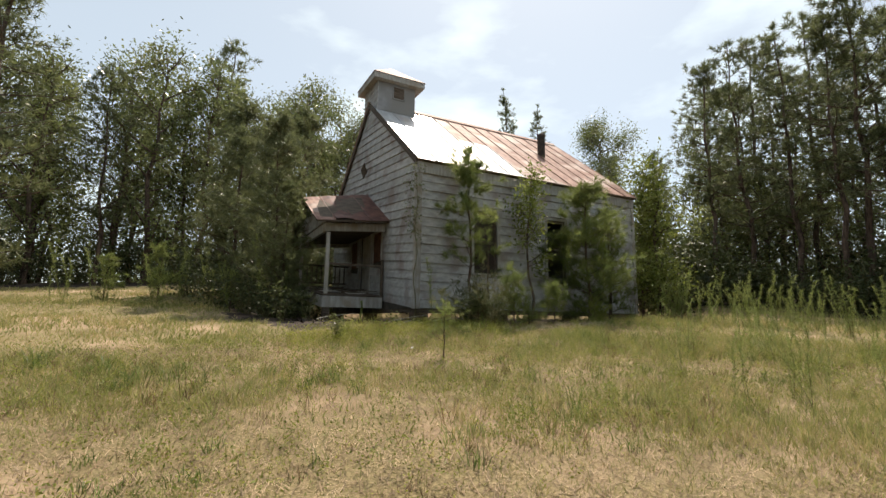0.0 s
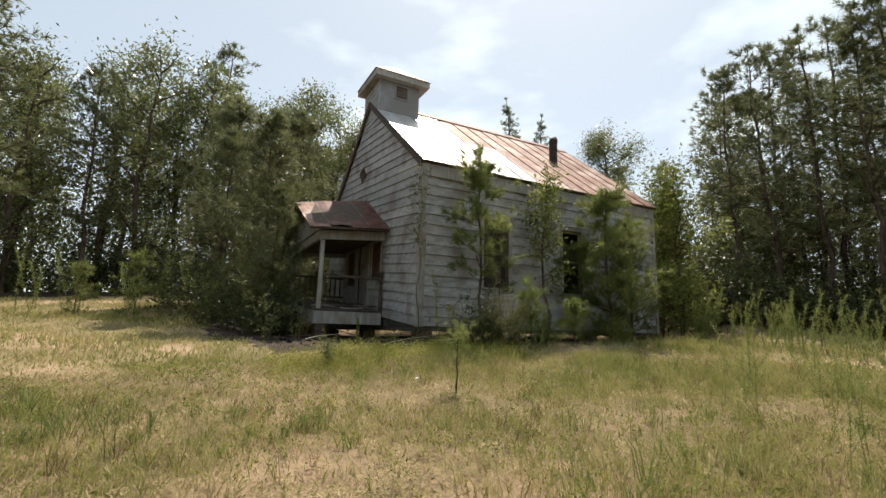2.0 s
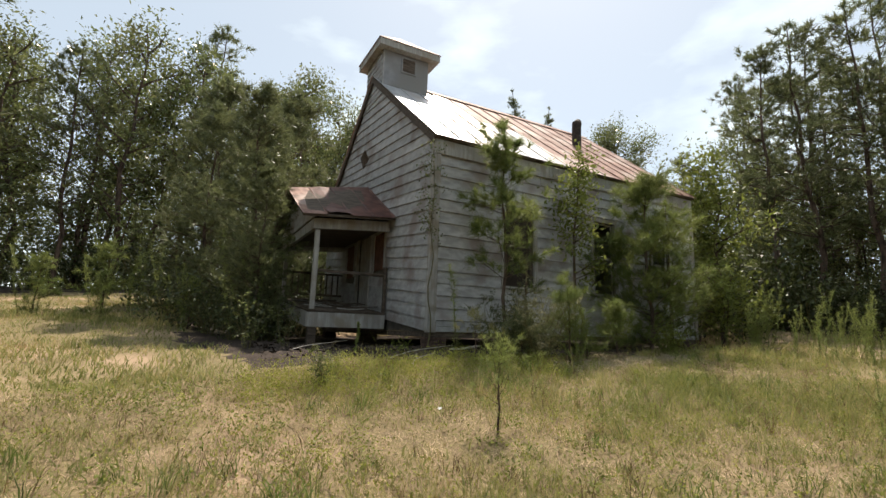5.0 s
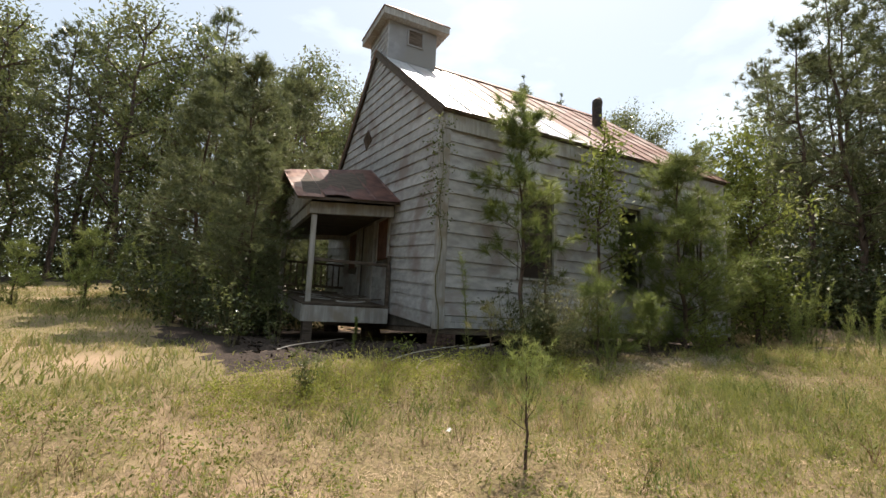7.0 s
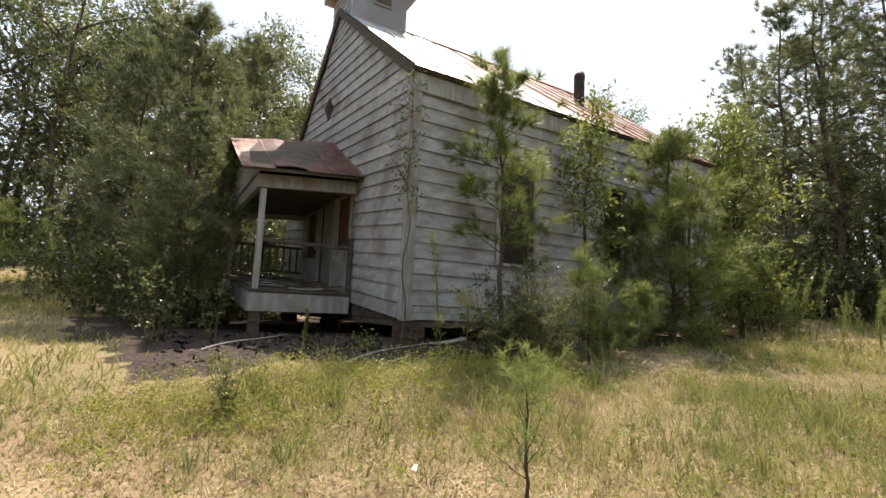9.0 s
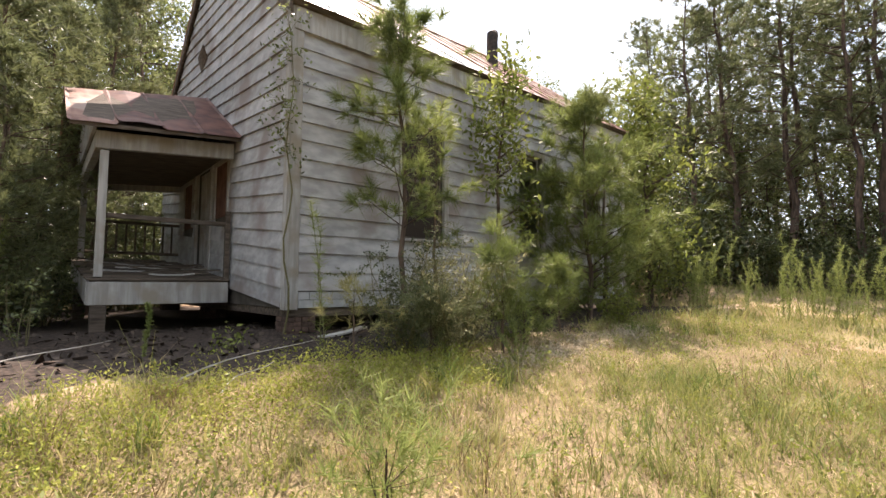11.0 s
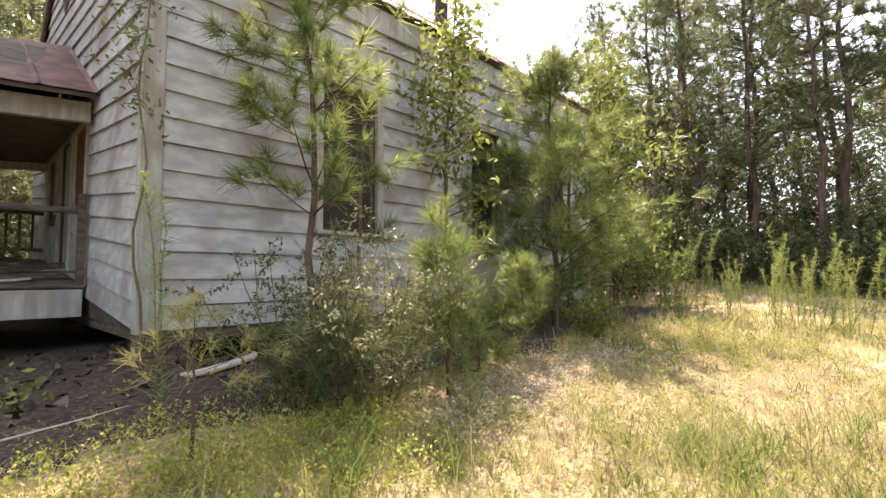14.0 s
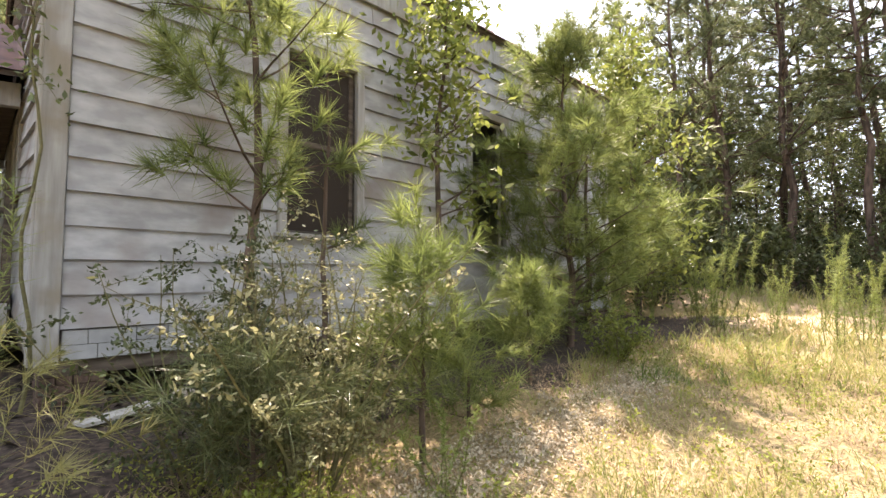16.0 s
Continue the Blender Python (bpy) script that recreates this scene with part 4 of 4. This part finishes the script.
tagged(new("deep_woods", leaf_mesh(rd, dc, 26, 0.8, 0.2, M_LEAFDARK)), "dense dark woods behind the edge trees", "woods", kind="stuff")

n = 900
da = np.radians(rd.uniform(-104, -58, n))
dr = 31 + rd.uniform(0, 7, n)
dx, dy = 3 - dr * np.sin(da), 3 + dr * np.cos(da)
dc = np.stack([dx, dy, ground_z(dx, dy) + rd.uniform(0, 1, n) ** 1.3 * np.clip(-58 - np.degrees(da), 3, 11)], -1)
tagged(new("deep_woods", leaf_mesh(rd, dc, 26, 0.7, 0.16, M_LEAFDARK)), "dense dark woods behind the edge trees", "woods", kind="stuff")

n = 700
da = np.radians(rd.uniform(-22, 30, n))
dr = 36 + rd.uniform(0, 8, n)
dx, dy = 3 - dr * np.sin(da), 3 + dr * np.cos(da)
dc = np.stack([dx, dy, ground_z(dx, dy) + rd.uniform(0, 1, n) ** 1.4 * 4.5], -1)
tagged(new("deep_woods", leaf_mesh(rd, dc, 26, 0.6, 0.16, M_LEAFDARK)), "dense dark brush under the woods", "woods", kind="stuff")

# unseen leaves added behind the walker to cut sky light on the church
n = 1800
da = np.radians(rd.uniform(30, 258, n))
dr = 20 + rd.uniform(0, 8, n)
dx, dy = 3 - dr * np.sin(da), 3 + dr * np.cos(da)
dc = np.stack([dx, dy, ground_z(dx, dy) + rd.uniform(0, 1, n) * (15 + 2 * np.sin(7 * da))], -1)
tagged(new("woods_behind", leaf_mesh(rd, dc, 24, 0.9, 0.34, M_LEAFDARK)), "unseen ring of leaves added to block low sky light", "woods", kind="stuff")

# lone far trees that stand over the ridge of the roof
put(hardwood("hardwood_tree", 51, 15.6, 8.0, 4.2, "round-crowned hardwood far behind the church", clumps=190, leaves=60, size=0.09, spread=0.42, forks=16), 33.0, 29.0, 0, 1.03)
thin = pine("slim_pine", 52, 19.2, 6.0, 2.9, "slim sparse treetop far behind the church", tufts=6, count=24, length=0.32, width=0.013, whorl=0.4, category="pine tree", group="slim far trees", fall=0.8)
put(thin, 27.1, 35.7)
again(thin, 29.7, 33.8, 90, 0.9)

# shade-toned bushes; the last seven are added to darken the gap beneath the church
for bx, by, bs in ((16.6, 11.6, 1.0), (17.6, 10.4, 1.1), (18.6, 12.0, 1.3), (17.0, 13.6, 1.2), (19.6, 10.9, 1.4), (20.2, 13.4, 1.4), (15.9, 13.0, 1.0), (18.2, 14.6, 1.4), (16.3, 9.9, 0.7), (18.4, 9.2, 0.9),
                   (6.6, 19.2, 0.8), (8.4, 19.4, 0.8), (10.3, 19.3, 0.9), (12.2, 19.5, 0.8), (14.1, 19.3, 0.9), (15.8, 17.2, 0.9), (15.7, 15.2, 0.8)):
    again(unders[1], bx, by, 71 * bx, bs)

# pines and saplings round the church
# darker needles put shade into the colour of the porch pines
big = pine("pine_tree", 101, 6.6, 0.35, 2.1, "bushy young pine crowding the porch", tufts=10, count=22, length=0.25, width=0.0095, material=M_NEEDLEFAR, whorl=0.2, group="young pines by the porch", fall=0.6)
put(big, 3.25, 14.4)
again(big, 3.35, 12.95, 200, 0.6)
again(big, 2.3, 16.7, 130, 0.95)
again(big, 3.8, 18.8, 220, 1.2)
again(big, 2.6, 20.6, 60, 1.3)
again(big, 4.7, 17.5, 300, 0.7)
again(big, 5.2, 20.5, 100, 1.35)
# more shade-toned bushes, added to deepen the dark beside and behind the porch
for bx, by, bs in ((4.6, 18.9, 1.0), (5.5, 18.4, 0.8), (3.9, 20.0, 1.1), (6.3, 21.0, 1.2), (1.0, 18.6, 0.9), (2.3, 17.9, 0.9), (3.35, 13.0, 0.5), (2.5, 13.4, 0.55), (3.9, 14.4, 0.5), (1.9, 14.3, 0.6), (2.9, 12.5, 0.35), (3.6, 15.9, 0.7)):
    again(unders[0], bx, by, 57 * bx, bs)
put(pine("pine_tree", 103, 14.0, 1.0, 3.2, "large pine with long bare lower limbs", tufts=7, count=16, length=0.38, width=0.018, whorl=0.5), -5.0, 18.9)
put(pine("pine_sapling", 105, 4.5, 1.35, 1.3, "thin open pine sapling against the church wall", tufts=7, count=66, length=0.24, width=0.004, material=M_NEEDLE, whorl=0.28, trunk=0.042, category="pine sapling", up=0.5, fall=0.6, inner=0.5), 7.2, 9.12, 215)
put(pine("pine_sapling", 106, 3.0, 1.1, 0.7, "slender pine sapling beside a church window", tufts=3, count=40, length=0.22, width=0.0035, material=M_NEEDLE, whorl=0.5, trunk=0.028, category="pine sapling", up=0.5), 7.85, 9.25, 200)
put(hardwood("sweetgum_sapling", 107, 4.6, 1.4, 0.75, "slim broadleaf sapling in full sun by the wall", clumps=95, leaves=18, size=0.055, spread=0.16, material=M_LEAFLIGHT, trunk=0.04, category="sapling", forks=12), 9.25, 9.3)
put(pine("pine_sapling", 108, 3.9, 0.2, 1.75, "dense young pine against the church wall", tufts=9, count=44, length=0.27, width=0.005, material=M_NEEDLE, whorl=0.17, trunk=0.05, category="pine sapling", fall=0.5), 11.0, 8.95)
put(pine("pine_sapling", 109, 3.6, 0.3, 1.1, "dense young pine near the church's far corner", tufts=6, count=24, length=0.25, width=0.007, material=M_NEEDLE, whorl=0.26, trunk=0.05, category="pine sapling", fall=0.5), 12.4, 9.45)
put(hardwood("sweetgum_tree", 110, 6.2, 0.4, 1.6, "leafy young tree at the church's far corner", clumps=170, leaves=34, size=0.07, spread=0.28, material=M_LEAFLIGHT, trunk=0.07, forks=18), 15.2, 9.9)
put(hardwood("sweetgum_tree", 111, 4.6, 0.3, 1.3, "leafy young tree at the church's far corner", clumps=130, leaves=34, size=0.07, spread=0.26, material=M_LEAF, trunk=0.06, forks=16), 15.6, 10.9)
put(spray_bush("privet_bush", 112, 1.35, 0.7, "pale-leaved twiggy privet bush in front of the wall", stems=22, twigs=13, per=22, size=0.0145, material=M_LEAFPALE), 7.0, 7.95)
put(spray_bush("privet_bush", 113, 1.25, 0.75, "dark twiggy bush in front of the wall", stems=22, twigs=12, per=22, size=0.016, material=M_LEAFDARK), 6.65, 8.35)
put(spray_bush("privet_bush", 123, 0.8, 0.7, "low dark bush spreading at the foot of the wall", stems=20, twigs=10, per=20, size=0.016, material=M_LEAFDARK, low=0.3), 7.5, 8.5)
put(pine("pine_seedling", 114, 1.2, 0.3, 0.42, "bushy bright pine seedling", tufts=4, count=44, length=0.22, width=0.0026, material=M_NEEDLE, whorl=0.11, trunk=0.02, category="pine seedling", up=0.8), 7.62, 7.85)
# this seedling's shade is in its darker needle colour
put(pine("pine_seedling", 124, 0.6, 0.1, 0.45, "shaded long-needled pine seedling under the bushes", tufts=4, count=44, length=0.22, width=0.0024, material=M_NEEDLEFAR, whorl=0.12, trunk=0.018, category="pine seedling", up=0.5), 6.75, 8.0)
put(pine("pine_seedling", 125, 0.5, 0.05, 0.4, "low spreading pine seedling in the sun", tufts=4, count=40, length=0.2, width=0.0026, material=M_NEEDLE, whorl=0.12, trunk=0.015, category="pine seedling", up=0.4), 8.15, 8.0)
put(plume("fennel_sprig", 126, 0.55, "bright green feathery sprig on the sandy edge", stems=6, lean=0.3, count=70, length=0.06, width=0.003, spread=0.03, stem=0.003), 7.45, 7.5)
put(spray_bush("pokeweed", 127, 1.25, 0.4, "tall leafy weed clump beside the porch", stems=6, twigs=6, per=9, size=0.03, material=M_LEAF, category="weed"), 3.0, 10.7)
put(spray_bush("pokeweed", 128, 0.9, 0.35, "short leafy weed clump beside the porch", stems=5, twigs=6, per=8, size=0.028, material=M_LEAF, category="weed"), 3.7, 11.1)
put(pine("pine_seedling", 115, 0.8, 0.1, 0.45, "low bushy pine seedling", tufts=5, count=50, length=0.18, width=0.0028, material=M_NEEDLE, whorl=0.12, trunk=0.018, category="pine seedling", up=0.6), 9.1, 8.2)
put(spray_bush("low_bush", 116, 0.75, 0.55, "low leafy bush at the edge of the shade", stems=14, twigs=9, per=16, size=0.022, material=M_LEAFLIGHT), 10.4, 8.1)
put(plume("tall_feathery_weed", 117, 1.85, "tall feathery green weed by the church corner", stems=2, lean=0.03, count=110, length=0.17, width=0.0026, spread=0.06), 5.9, 8.5)
put(pine("pine_seedling", 118, 0.72, 0.3, 0.2, "browning pine seedling by the church corner", tufts=3, count=26, length=0.14, width=0.0018, material=M_NEEDLEDRY, whorl=0.16, trunk=0.012, category="pine seedling", up=0.8), 5.86, 7.95)
put(plume("goldenrod", 119, 0.62, "green goldenrod spike before the porch", stems=2, lean=0.04, count=130, length=0.06, width=0.008, spread=0.03), 4.64, 9.73)
put(pine("field_sapling", 120, 0.70, 0.25, 0.14, "half-bare sapling with fine green twigs in the field", tufts=5, count=26, length=0.10, width=0.0016, material=M_WEED, whorl=0.07, trunk=0.013, category="sapling", up=1.3), 4.56, 5.50)
put(spray_bush("small_bush", 121, 0.5, 0.2, "small dark bush in the field", stems=9, twigs=8, per=16, size=0.013, material=M_LEAF), 3.54, 7.62)
put(shrub("vine", 122, 0.2, 0.1, "small tangle of leaves on the ground", stems=4, clumps=10, leaves=10, size=0.03, spread=0.08, material=M_LEAFLIGHT), 5.3, 9.4)

# tall weeds round the field
dog = plume("dogfennel", 130, 1.5, "upright light green dogfennel in the field", stems=4, lean=0.05, count=150, length=0.10, width=0.0035, spread=0.09, group="dogfennel in the field", stem=0.005)
put(dog, 13.5, 6.3)
rw = random.Random(9)
spots = [(13.4 + rw.uniform(-0.4, 1.9), 2.0 + 0.23 * i + rw.uniform(-0.2, 0.2)) for i in range(34)]
spots += [(0.2, 15.6), (0.9, 16.3), (-1.4, 17.0), (1.5, 14.4), (3.1, 12.9), (-2.6, 18.0), (0.0, 17.3), (2.0, 13.6)]
for k, (x, y) in enumerate(spots):
    again(dog, x, y, rw.uniform(0, 360), rw.uniform(0.7, 1.25) * (1.5 if k > 33 else 0.9))
stalk = plume("weed_stalk", 131, 1.05, "thin dry-stemmed weed stalk in the long grass", stems=2, lean=0.05, count=110, length=0.08, width=0.002, group="weed stalks in the long grass", spread=0.03, stem=0.003)
put(stalk, 6.92, 3.18)
for k in range(26):
    again(stalk, rw.uniform(6.2, 10.5), rw.uniform(1.2, 4.3), rw.uniform(0, 360), rw.uniform(0.6, 1.3), rw.uniform(-5, 5))
seedling = pine("pine_seedling", 140, 1.9, 0.1, 0.8, "small bright pine at the edge of the field", tufts=5, count=26, length=0.22, width=0.006, material=M_NEEDLE, whorl=0.16, trunk=0.03, category="pine seedling", group="small pines at the edge of the clearing")
put(seedling, 0.2, 16.4)
again(seedling, -1.3, 17.2, 80, 0.8)
again(seedling, 2.1, 13.9, 190, 0.6)

# vine on the front corner
rv = np.random.default_rng(150)
vine = empty("corner_vine", "leafy vine climbing the church corner", "vine", at=(X0 - 0.1, Y0 - 0.1, ZB))
bm = bmesh.new()
vp = [Vector((0.02 + 0.04 * math.sin(i * 1.3), -0.02 + 0.03 * math.cos(i * 1.7), -0.3 + i * 0.29)) for i in range(14)]
tube(bm, vp, [0.014 - 0.0007 * i for i in range(14)], 5)
vc = []
for i in range(8, 14):
    for _ in range(5):
        q = limb(bm, rv, vp[i], Vector((rv.normal(-0.2, 0.5), rv.normal(0.2, 0.7), rv.normal(0, 0.5))), 0.32, 0.005, n=3)
        vc += q[1:]
part("stem", bm, M_STEM, vine)
link("leaves", leaf_mesh(rv, np.array(vc), 5, 0.06, 0.032, M_LEAF), vine)

# ---- debris ----
bm = bmesh.new()
hexa(bm, ((0, 0, 0), (0.7, 0, 0), (0.72, 0.14, 0), (0, 0.14, 0)), ((0, 0, 0.02), (0.7, 0, 0.02), (0.72, 0.14, 0.02), (0, 0.14, 0.02)))
plank = new("fallen_plank", bpy.data.meshes.new("fallen_plank"))
bmesh.ops.subdivide_edges(bm, edges=[e for e in bm.edges if abs((e.verts[0].co - e.verts[1].co).x) > 0.5], cuts=6)
for v in bm.verts:
    v.co.z += 0.06 * (v.co.x / 0.7) ** 2
bm.to_mesh(plank.data)
bm.free()
plank.data.materials.append(M_TRIM)
plank.matrix_basis = pose(6.34, 9.40, gz(6.5, 9.45) + 0.02, 0, 0, 17)
tagged(plank, "warped grey-white plank lying by the church", "plank")
for nm, p0, p1, r in (("fallen_branch", (4.77, 7.80), (5.16, 7.97), 0.006), ("fallen_branch", (4.60, 8.18), (5.66, 8.35), 0.007), ("fallen_branch", (3.4, 8.9), (4.3, 9.3), 0.008)):
    bm = bmesh.new()
    pts = []
    for i in range(7):
        f = i / 6
        x, y = p0[0] + (p1[0] - p0[0]) * f, p0[1] + (p1[1] - p0[1]) * f + 0.08 * math.sin(f * 5)
        pts.append(Vector((x, y, gz(x, y) + 0.10 + 0.10 * f)))
    tube(bm, pts, [r * (1.2 - 0.9 * i / 6) for i in range(7)], 5)
    me = bpy.data.meshes.new(nm)
    bm.to_mesh(me)
    bm.free()
    me.materials.append(M_TRIM)
    tagged(new(nm, me), "bleached fallen branch in the weeds", "branch", "fallen branches")
rl = np.random.default_rng(160)
n = 650
lx, ly = rl.uniform(3.0, 7.2, n), rl.uniform(8.7, 12.2, n)
lz = ground_z(lx, ly) + 0.015
ang, ls, lw = rl.uniform(0, math.pi, n), rl.uniform(0.015, 0.09, n) * rl.uniform(0.3, 1, n), rl.uniform(0.006, 0.025, n)
ca, sa = np.cos(ang), np.sin(ang)
tilt = rl.normal(0, 0.02, (n, 4))
v = np.stack([np.stack([lx + ca * ls * i - sa * lw * j, ly + sa * ls * i + ca * lw * j, lz + tilt[:, k]], -1) for k, (i, j) in enumerate(((-1, -1), (1, -1), (1, 1), (-1, 1)))], 1).reshape(-1, 3)
tagged(new("ground_litter", np_mesh("ground_litter", v, np.arange(len(v)).reshape(-1, 4), M_LITTER)), "scattered bark, leaves and wood scraps by the porch", "debris", kind="stuff")

# ---- grass ----
def grass(name, seed, n, region, height, width, blades, bare, label, spread=0.07, material=None):
    """Tufts of bending blades over a stretch of the field; region(x, y) gives the chance that a tuft stands there."""
    rng = np.random.default_rng(seed)
    x0, x1, y0, y1 = bare
    x, y = rng.uniform(x0, x1, n), rng.uniform(y0, y1, n)
    ok = rng.random(n) < region(x, y)
    x, y = x[ok], y[ok]
    hgt = height * (0.45 + 0.9 * rng.random(len(x)) ** 2) * (0.8 + 0.35 * np.sin(0.9 * x + 1.3 * y))
    x, y, hgt = np.repeat(x, blades), np.repeat(y, blades), np.repeat(hgt, blades)
    m = len(x)
    x, y = x + rng.normal(0, spread, m), y + rng.normal(0, spread, m)
    h = hgt * rng.uniform(0.5, 1.15, m)
    z = ground_z(x, y) - 0.01
    a = rng.uniform(0, 2 * math.pi, m)
    lean = h * rng.uniform(0.15, 1.1, m)
    dx, dy = np.cos(a), np.sin(a)
    b = rng.uniform(0, 2 * math.pi, m)
    wx, wy = np.cos(b) * width, np.sin(b) * width
    P = lambda f, s, w: np.stack([x + dx * lean * f * f + wx * w * s, y + dy * lean * f * f + wy * w * s, z + h * f * (1 - 0.12 * f)], -1)
    v = np.stack([P(0, -1, 1), P(0, 1, 1), P(0.55, 1, 0.8), P(0.55, -1, 0.8), P(1, 0, 0)], 1).reshape(-1, 3)
    i = np.arange(m)[:, None] * 5
    f = np.concatenate([i + [0, 1, 2], i + [0, 2, 3], i + [3, 2, 4]])
    tagged(new(name, np_mesh(name, v, f, material or M_GRASS)), label, "grass", kind="stuff")


def open_field(x, y):
    s = (x > 2.7) & (x < 15.2) & (y > 8.25 + 0.25 * np.sin(1.9 * x)) & (y < 19)
    s = s | ((x > 1.9) & (x < 3) & (y > 11.6 + 0.3 * np.sin(3 * x)) & (y < 19))
    sand = np.hypot((x - 8.6) / 1.9, (y - 7.62 - 0.05 * (x - 8.6)) / 0.28) < 0.95
    dry = np.exp(-(np.hypot(x - 2.2, y - 3.0) / 0.9) ** 2) + np.exp(-(np.hypot(x - 3.2, y - 3.4) / 0.7) ** 2)
    r = np.hypot(x - 3, y - 3)
    a = np.degrees(np.arctan2(-(x - 3), y - 3))
    wood = r > np.where(a > -63, 25, 17.2)
    patch = 0.66 + 0.2 * np.sin(2.3 * x + 1.9 * np.sin(1.3 * y)) + 0.2 * np.sin(2.9 * y + 1.3 * np.sin(1.7 * x)) + 0.12 * np.sin(7.3 * x + 2 * y) * np.sin(6.1 * y)
    return np.where(s | wood, 0, np.where(sand, 0.2, np.clip(patch - 0.5 * dry, 0.16, 1)))


GREEN = "short sun-bleached grass of the clearing"
grass("grass", 200, 43000, open_field, 0.12, 0.0026, 5, (-1.5, 11.5, 0.3, 9.0), GREEN, spread=0.05)
grass("grass", 201, 19000, open_field, 0.16, 0.009, 4, (-9, 18, 2.0, 25), GREEN, spread=0.16)
grass("grass", 202, 3600, lambda x, y: open_field(x, y) * (x > 5.2 + 0.3 * np.sin(2 * y)) * (y < 6.6), 0.27, 0.0032, 10, (4.8, 13, 0.5, 7.0), "long green grass at the side of the clearing", spread=0.06)
grass("grass", 206, 3600, lambda x, y: open_field(x, y) ** 2, 0.27, 0.0026, 14, (-2.5, 12.0, 0.6, 8.2), "clumps of fine bent grass in the clearing", spread=0.035)
grass("grass", 208, 900, lambda x, y: open_field(x, y) * (np.sin(1.7 * x + 2.1 * np.sin(1.1 * y)) + np.sin(2.3 * y + 0.8 * x) > 0.2), 0.30, 0.0042, 22, (-3.0, 12.5, 1.8, 8.0), "thick green grass clumps in the clearing", spread=0.05, material=M_CLUMP)
grass("grass", 209, 1100, open_field, 0.34, 0.0024, 9, (-3.0, 12.5, 1.8, 8.3), "dead brown stalks among the grass", spread=0.03, material=M_DEAD)
grass("tall_grass", 203, 1000, open_field, 0.5, 0.0016, 5, (-2, 12, 1.6, 8.6), "taller straw-coloured grass stalks", spread=0.04)
grass("grass", 213, 6000, open_field, 0.24, 0.007, 5, (11.5, 21, -3, 9), "rough grass before the far trees", spread=0.1)
grass("grass", 214, 10000, open_field, 0.13, 0.006, 4, (-9, 14, -6, 1.6), GREEN, spread=0.1)
grass("grass", 211, 9000, open_field, 0.17, 0.008, 5, (-9, 2.5, 7.5, 21), GREEN, spread=0.12)
rt = np.random.default_rng(212)
n = 130000
tx, ty = rt.uniform(-3, 12, n), rt.uniform(0.3, 8.4, n)
ta, tl = rt.uniform(0, 2 * math.pi, n), rt.uniform(0.04, 0.13, n)
tz = ground_z(tx, ty) + 0.006
tc, ts = np.cos(ta), np.sin(ta)
tw = 0.0032
ex, ey = tx + tc * tl, ty + ts * tl
tv = np.stack([np.stack([tx - ts * tw, ty + tc * tw, tz], -1), np.stack([tx + ts * tw, ty - tc * tw, tz], -1), np.stack([ex, ey, ground_z(ex, ey) + rt.uniform(0.004, 0.05, n)], -1)], 1).reshape(-1, 3)
tagged(new("thatch", np_mesh("thatch", tv, np.arange(len(tv)).reshape(-1, 3), M_THATCH)), "flattened straw thatch lying between the grass", "grass", kind="stuff")
rs = np.random.default_rng(207)
n = 3200
fx, fy = rs.uniform(-2, 12, n), rs.uniform(1.6, 8.2, n)
ok = rs.random(n) < open_field(fx, fy)
fx, fy = fx[ok], fy[ok]
hx, hy = rs.uniform(-2, 12, 420), rs.uniform(2.0, 8.2, 420)
tagged(new("dark_herbs", leaf_mesh(rs, np.stack([hx, hy, ground_z(hx, hy) + rs.uniform(0.05, 0.2, 420)], -1), 40, np.array([0.06, 0.06, 0.06]), 0.015, M_LEAFLIGHT)), "leafy green herb clumps standing in the grass", "weeds", kind="stuff")
tagged(new("field_herbs", leaf_mesh(rs, np.stack([fx, fy, ground_z(fx, fy) + rs.uniform(0.02, 0.14, len(fx))], -1), 16, np.array([0.05, 0.05, 0.04]), 0.013, M_LOWWEED)), "small broad-leaved herbs among the grass", "weeds", kind="stuff")
rs = np.random.default_rng(205)
n = 260
sx = rs.uniform(7.2, 10.4, n)
sy = 7.6 + 0.05 * (sx - 8.35) + rs.normal(0, 0.15, n)
tagged(new("lichen_crust", leaf_mesh(rs, np.stack([sx, sy, ground_z(sx, sy) + 0.015], -1), 40, np.array([0.06, 0.06, 0.012]), 0.012, M_SAND, flat=1.0)), "pale crust of lichen and sand on bare soil", "lichen", kind="stuff")
rg = np.random.default_rng(210)
wx, wy = rg.uniform(2.6, 7.0, 1500), rg.normal(7.75, 0.36, 1500)
wc = np.stack([wx, wy, ground_z(wx, wy) + rg.uniform(0.0, 1.0, 1500) ** 1.6 * 0.17], -1)
tagged(new("low_weeds", leaf_mesh(rg, wc, 18, np.array([0.055, 0.055, 0.03]), 0.0125, M_LOWWEED)), "bright low leafy weeds along the shade's edge", "weeds", kind="stuff")

bm = bmesh.new()
bmesh.ops.create_grid(bm, x_segments=4, y_segments=3, size=0.018)
for v in bm.verts:
    v.co.z = 0.008 * math.sin(v.co.x * 90) + 0.006 * math.cos(v.co.y * 80)
bmesh.ops.solidify(bm, geom=bm.faces[:], thickness=0.003)
scrap = part("paper_scrap", bm, mat("bleached_paper", (0.6, 0.6, 0.58), (0.78, 0.77, 0.75), 0.8, 20, 0.1), None)
scrap.matrix_basis = pose(4.36, 6.24, gz(4.36, 6.24) + 0.08, 4, -5, 30)
tagged(scrap, "crumpled white paper scrap lying on the grass", "litter")
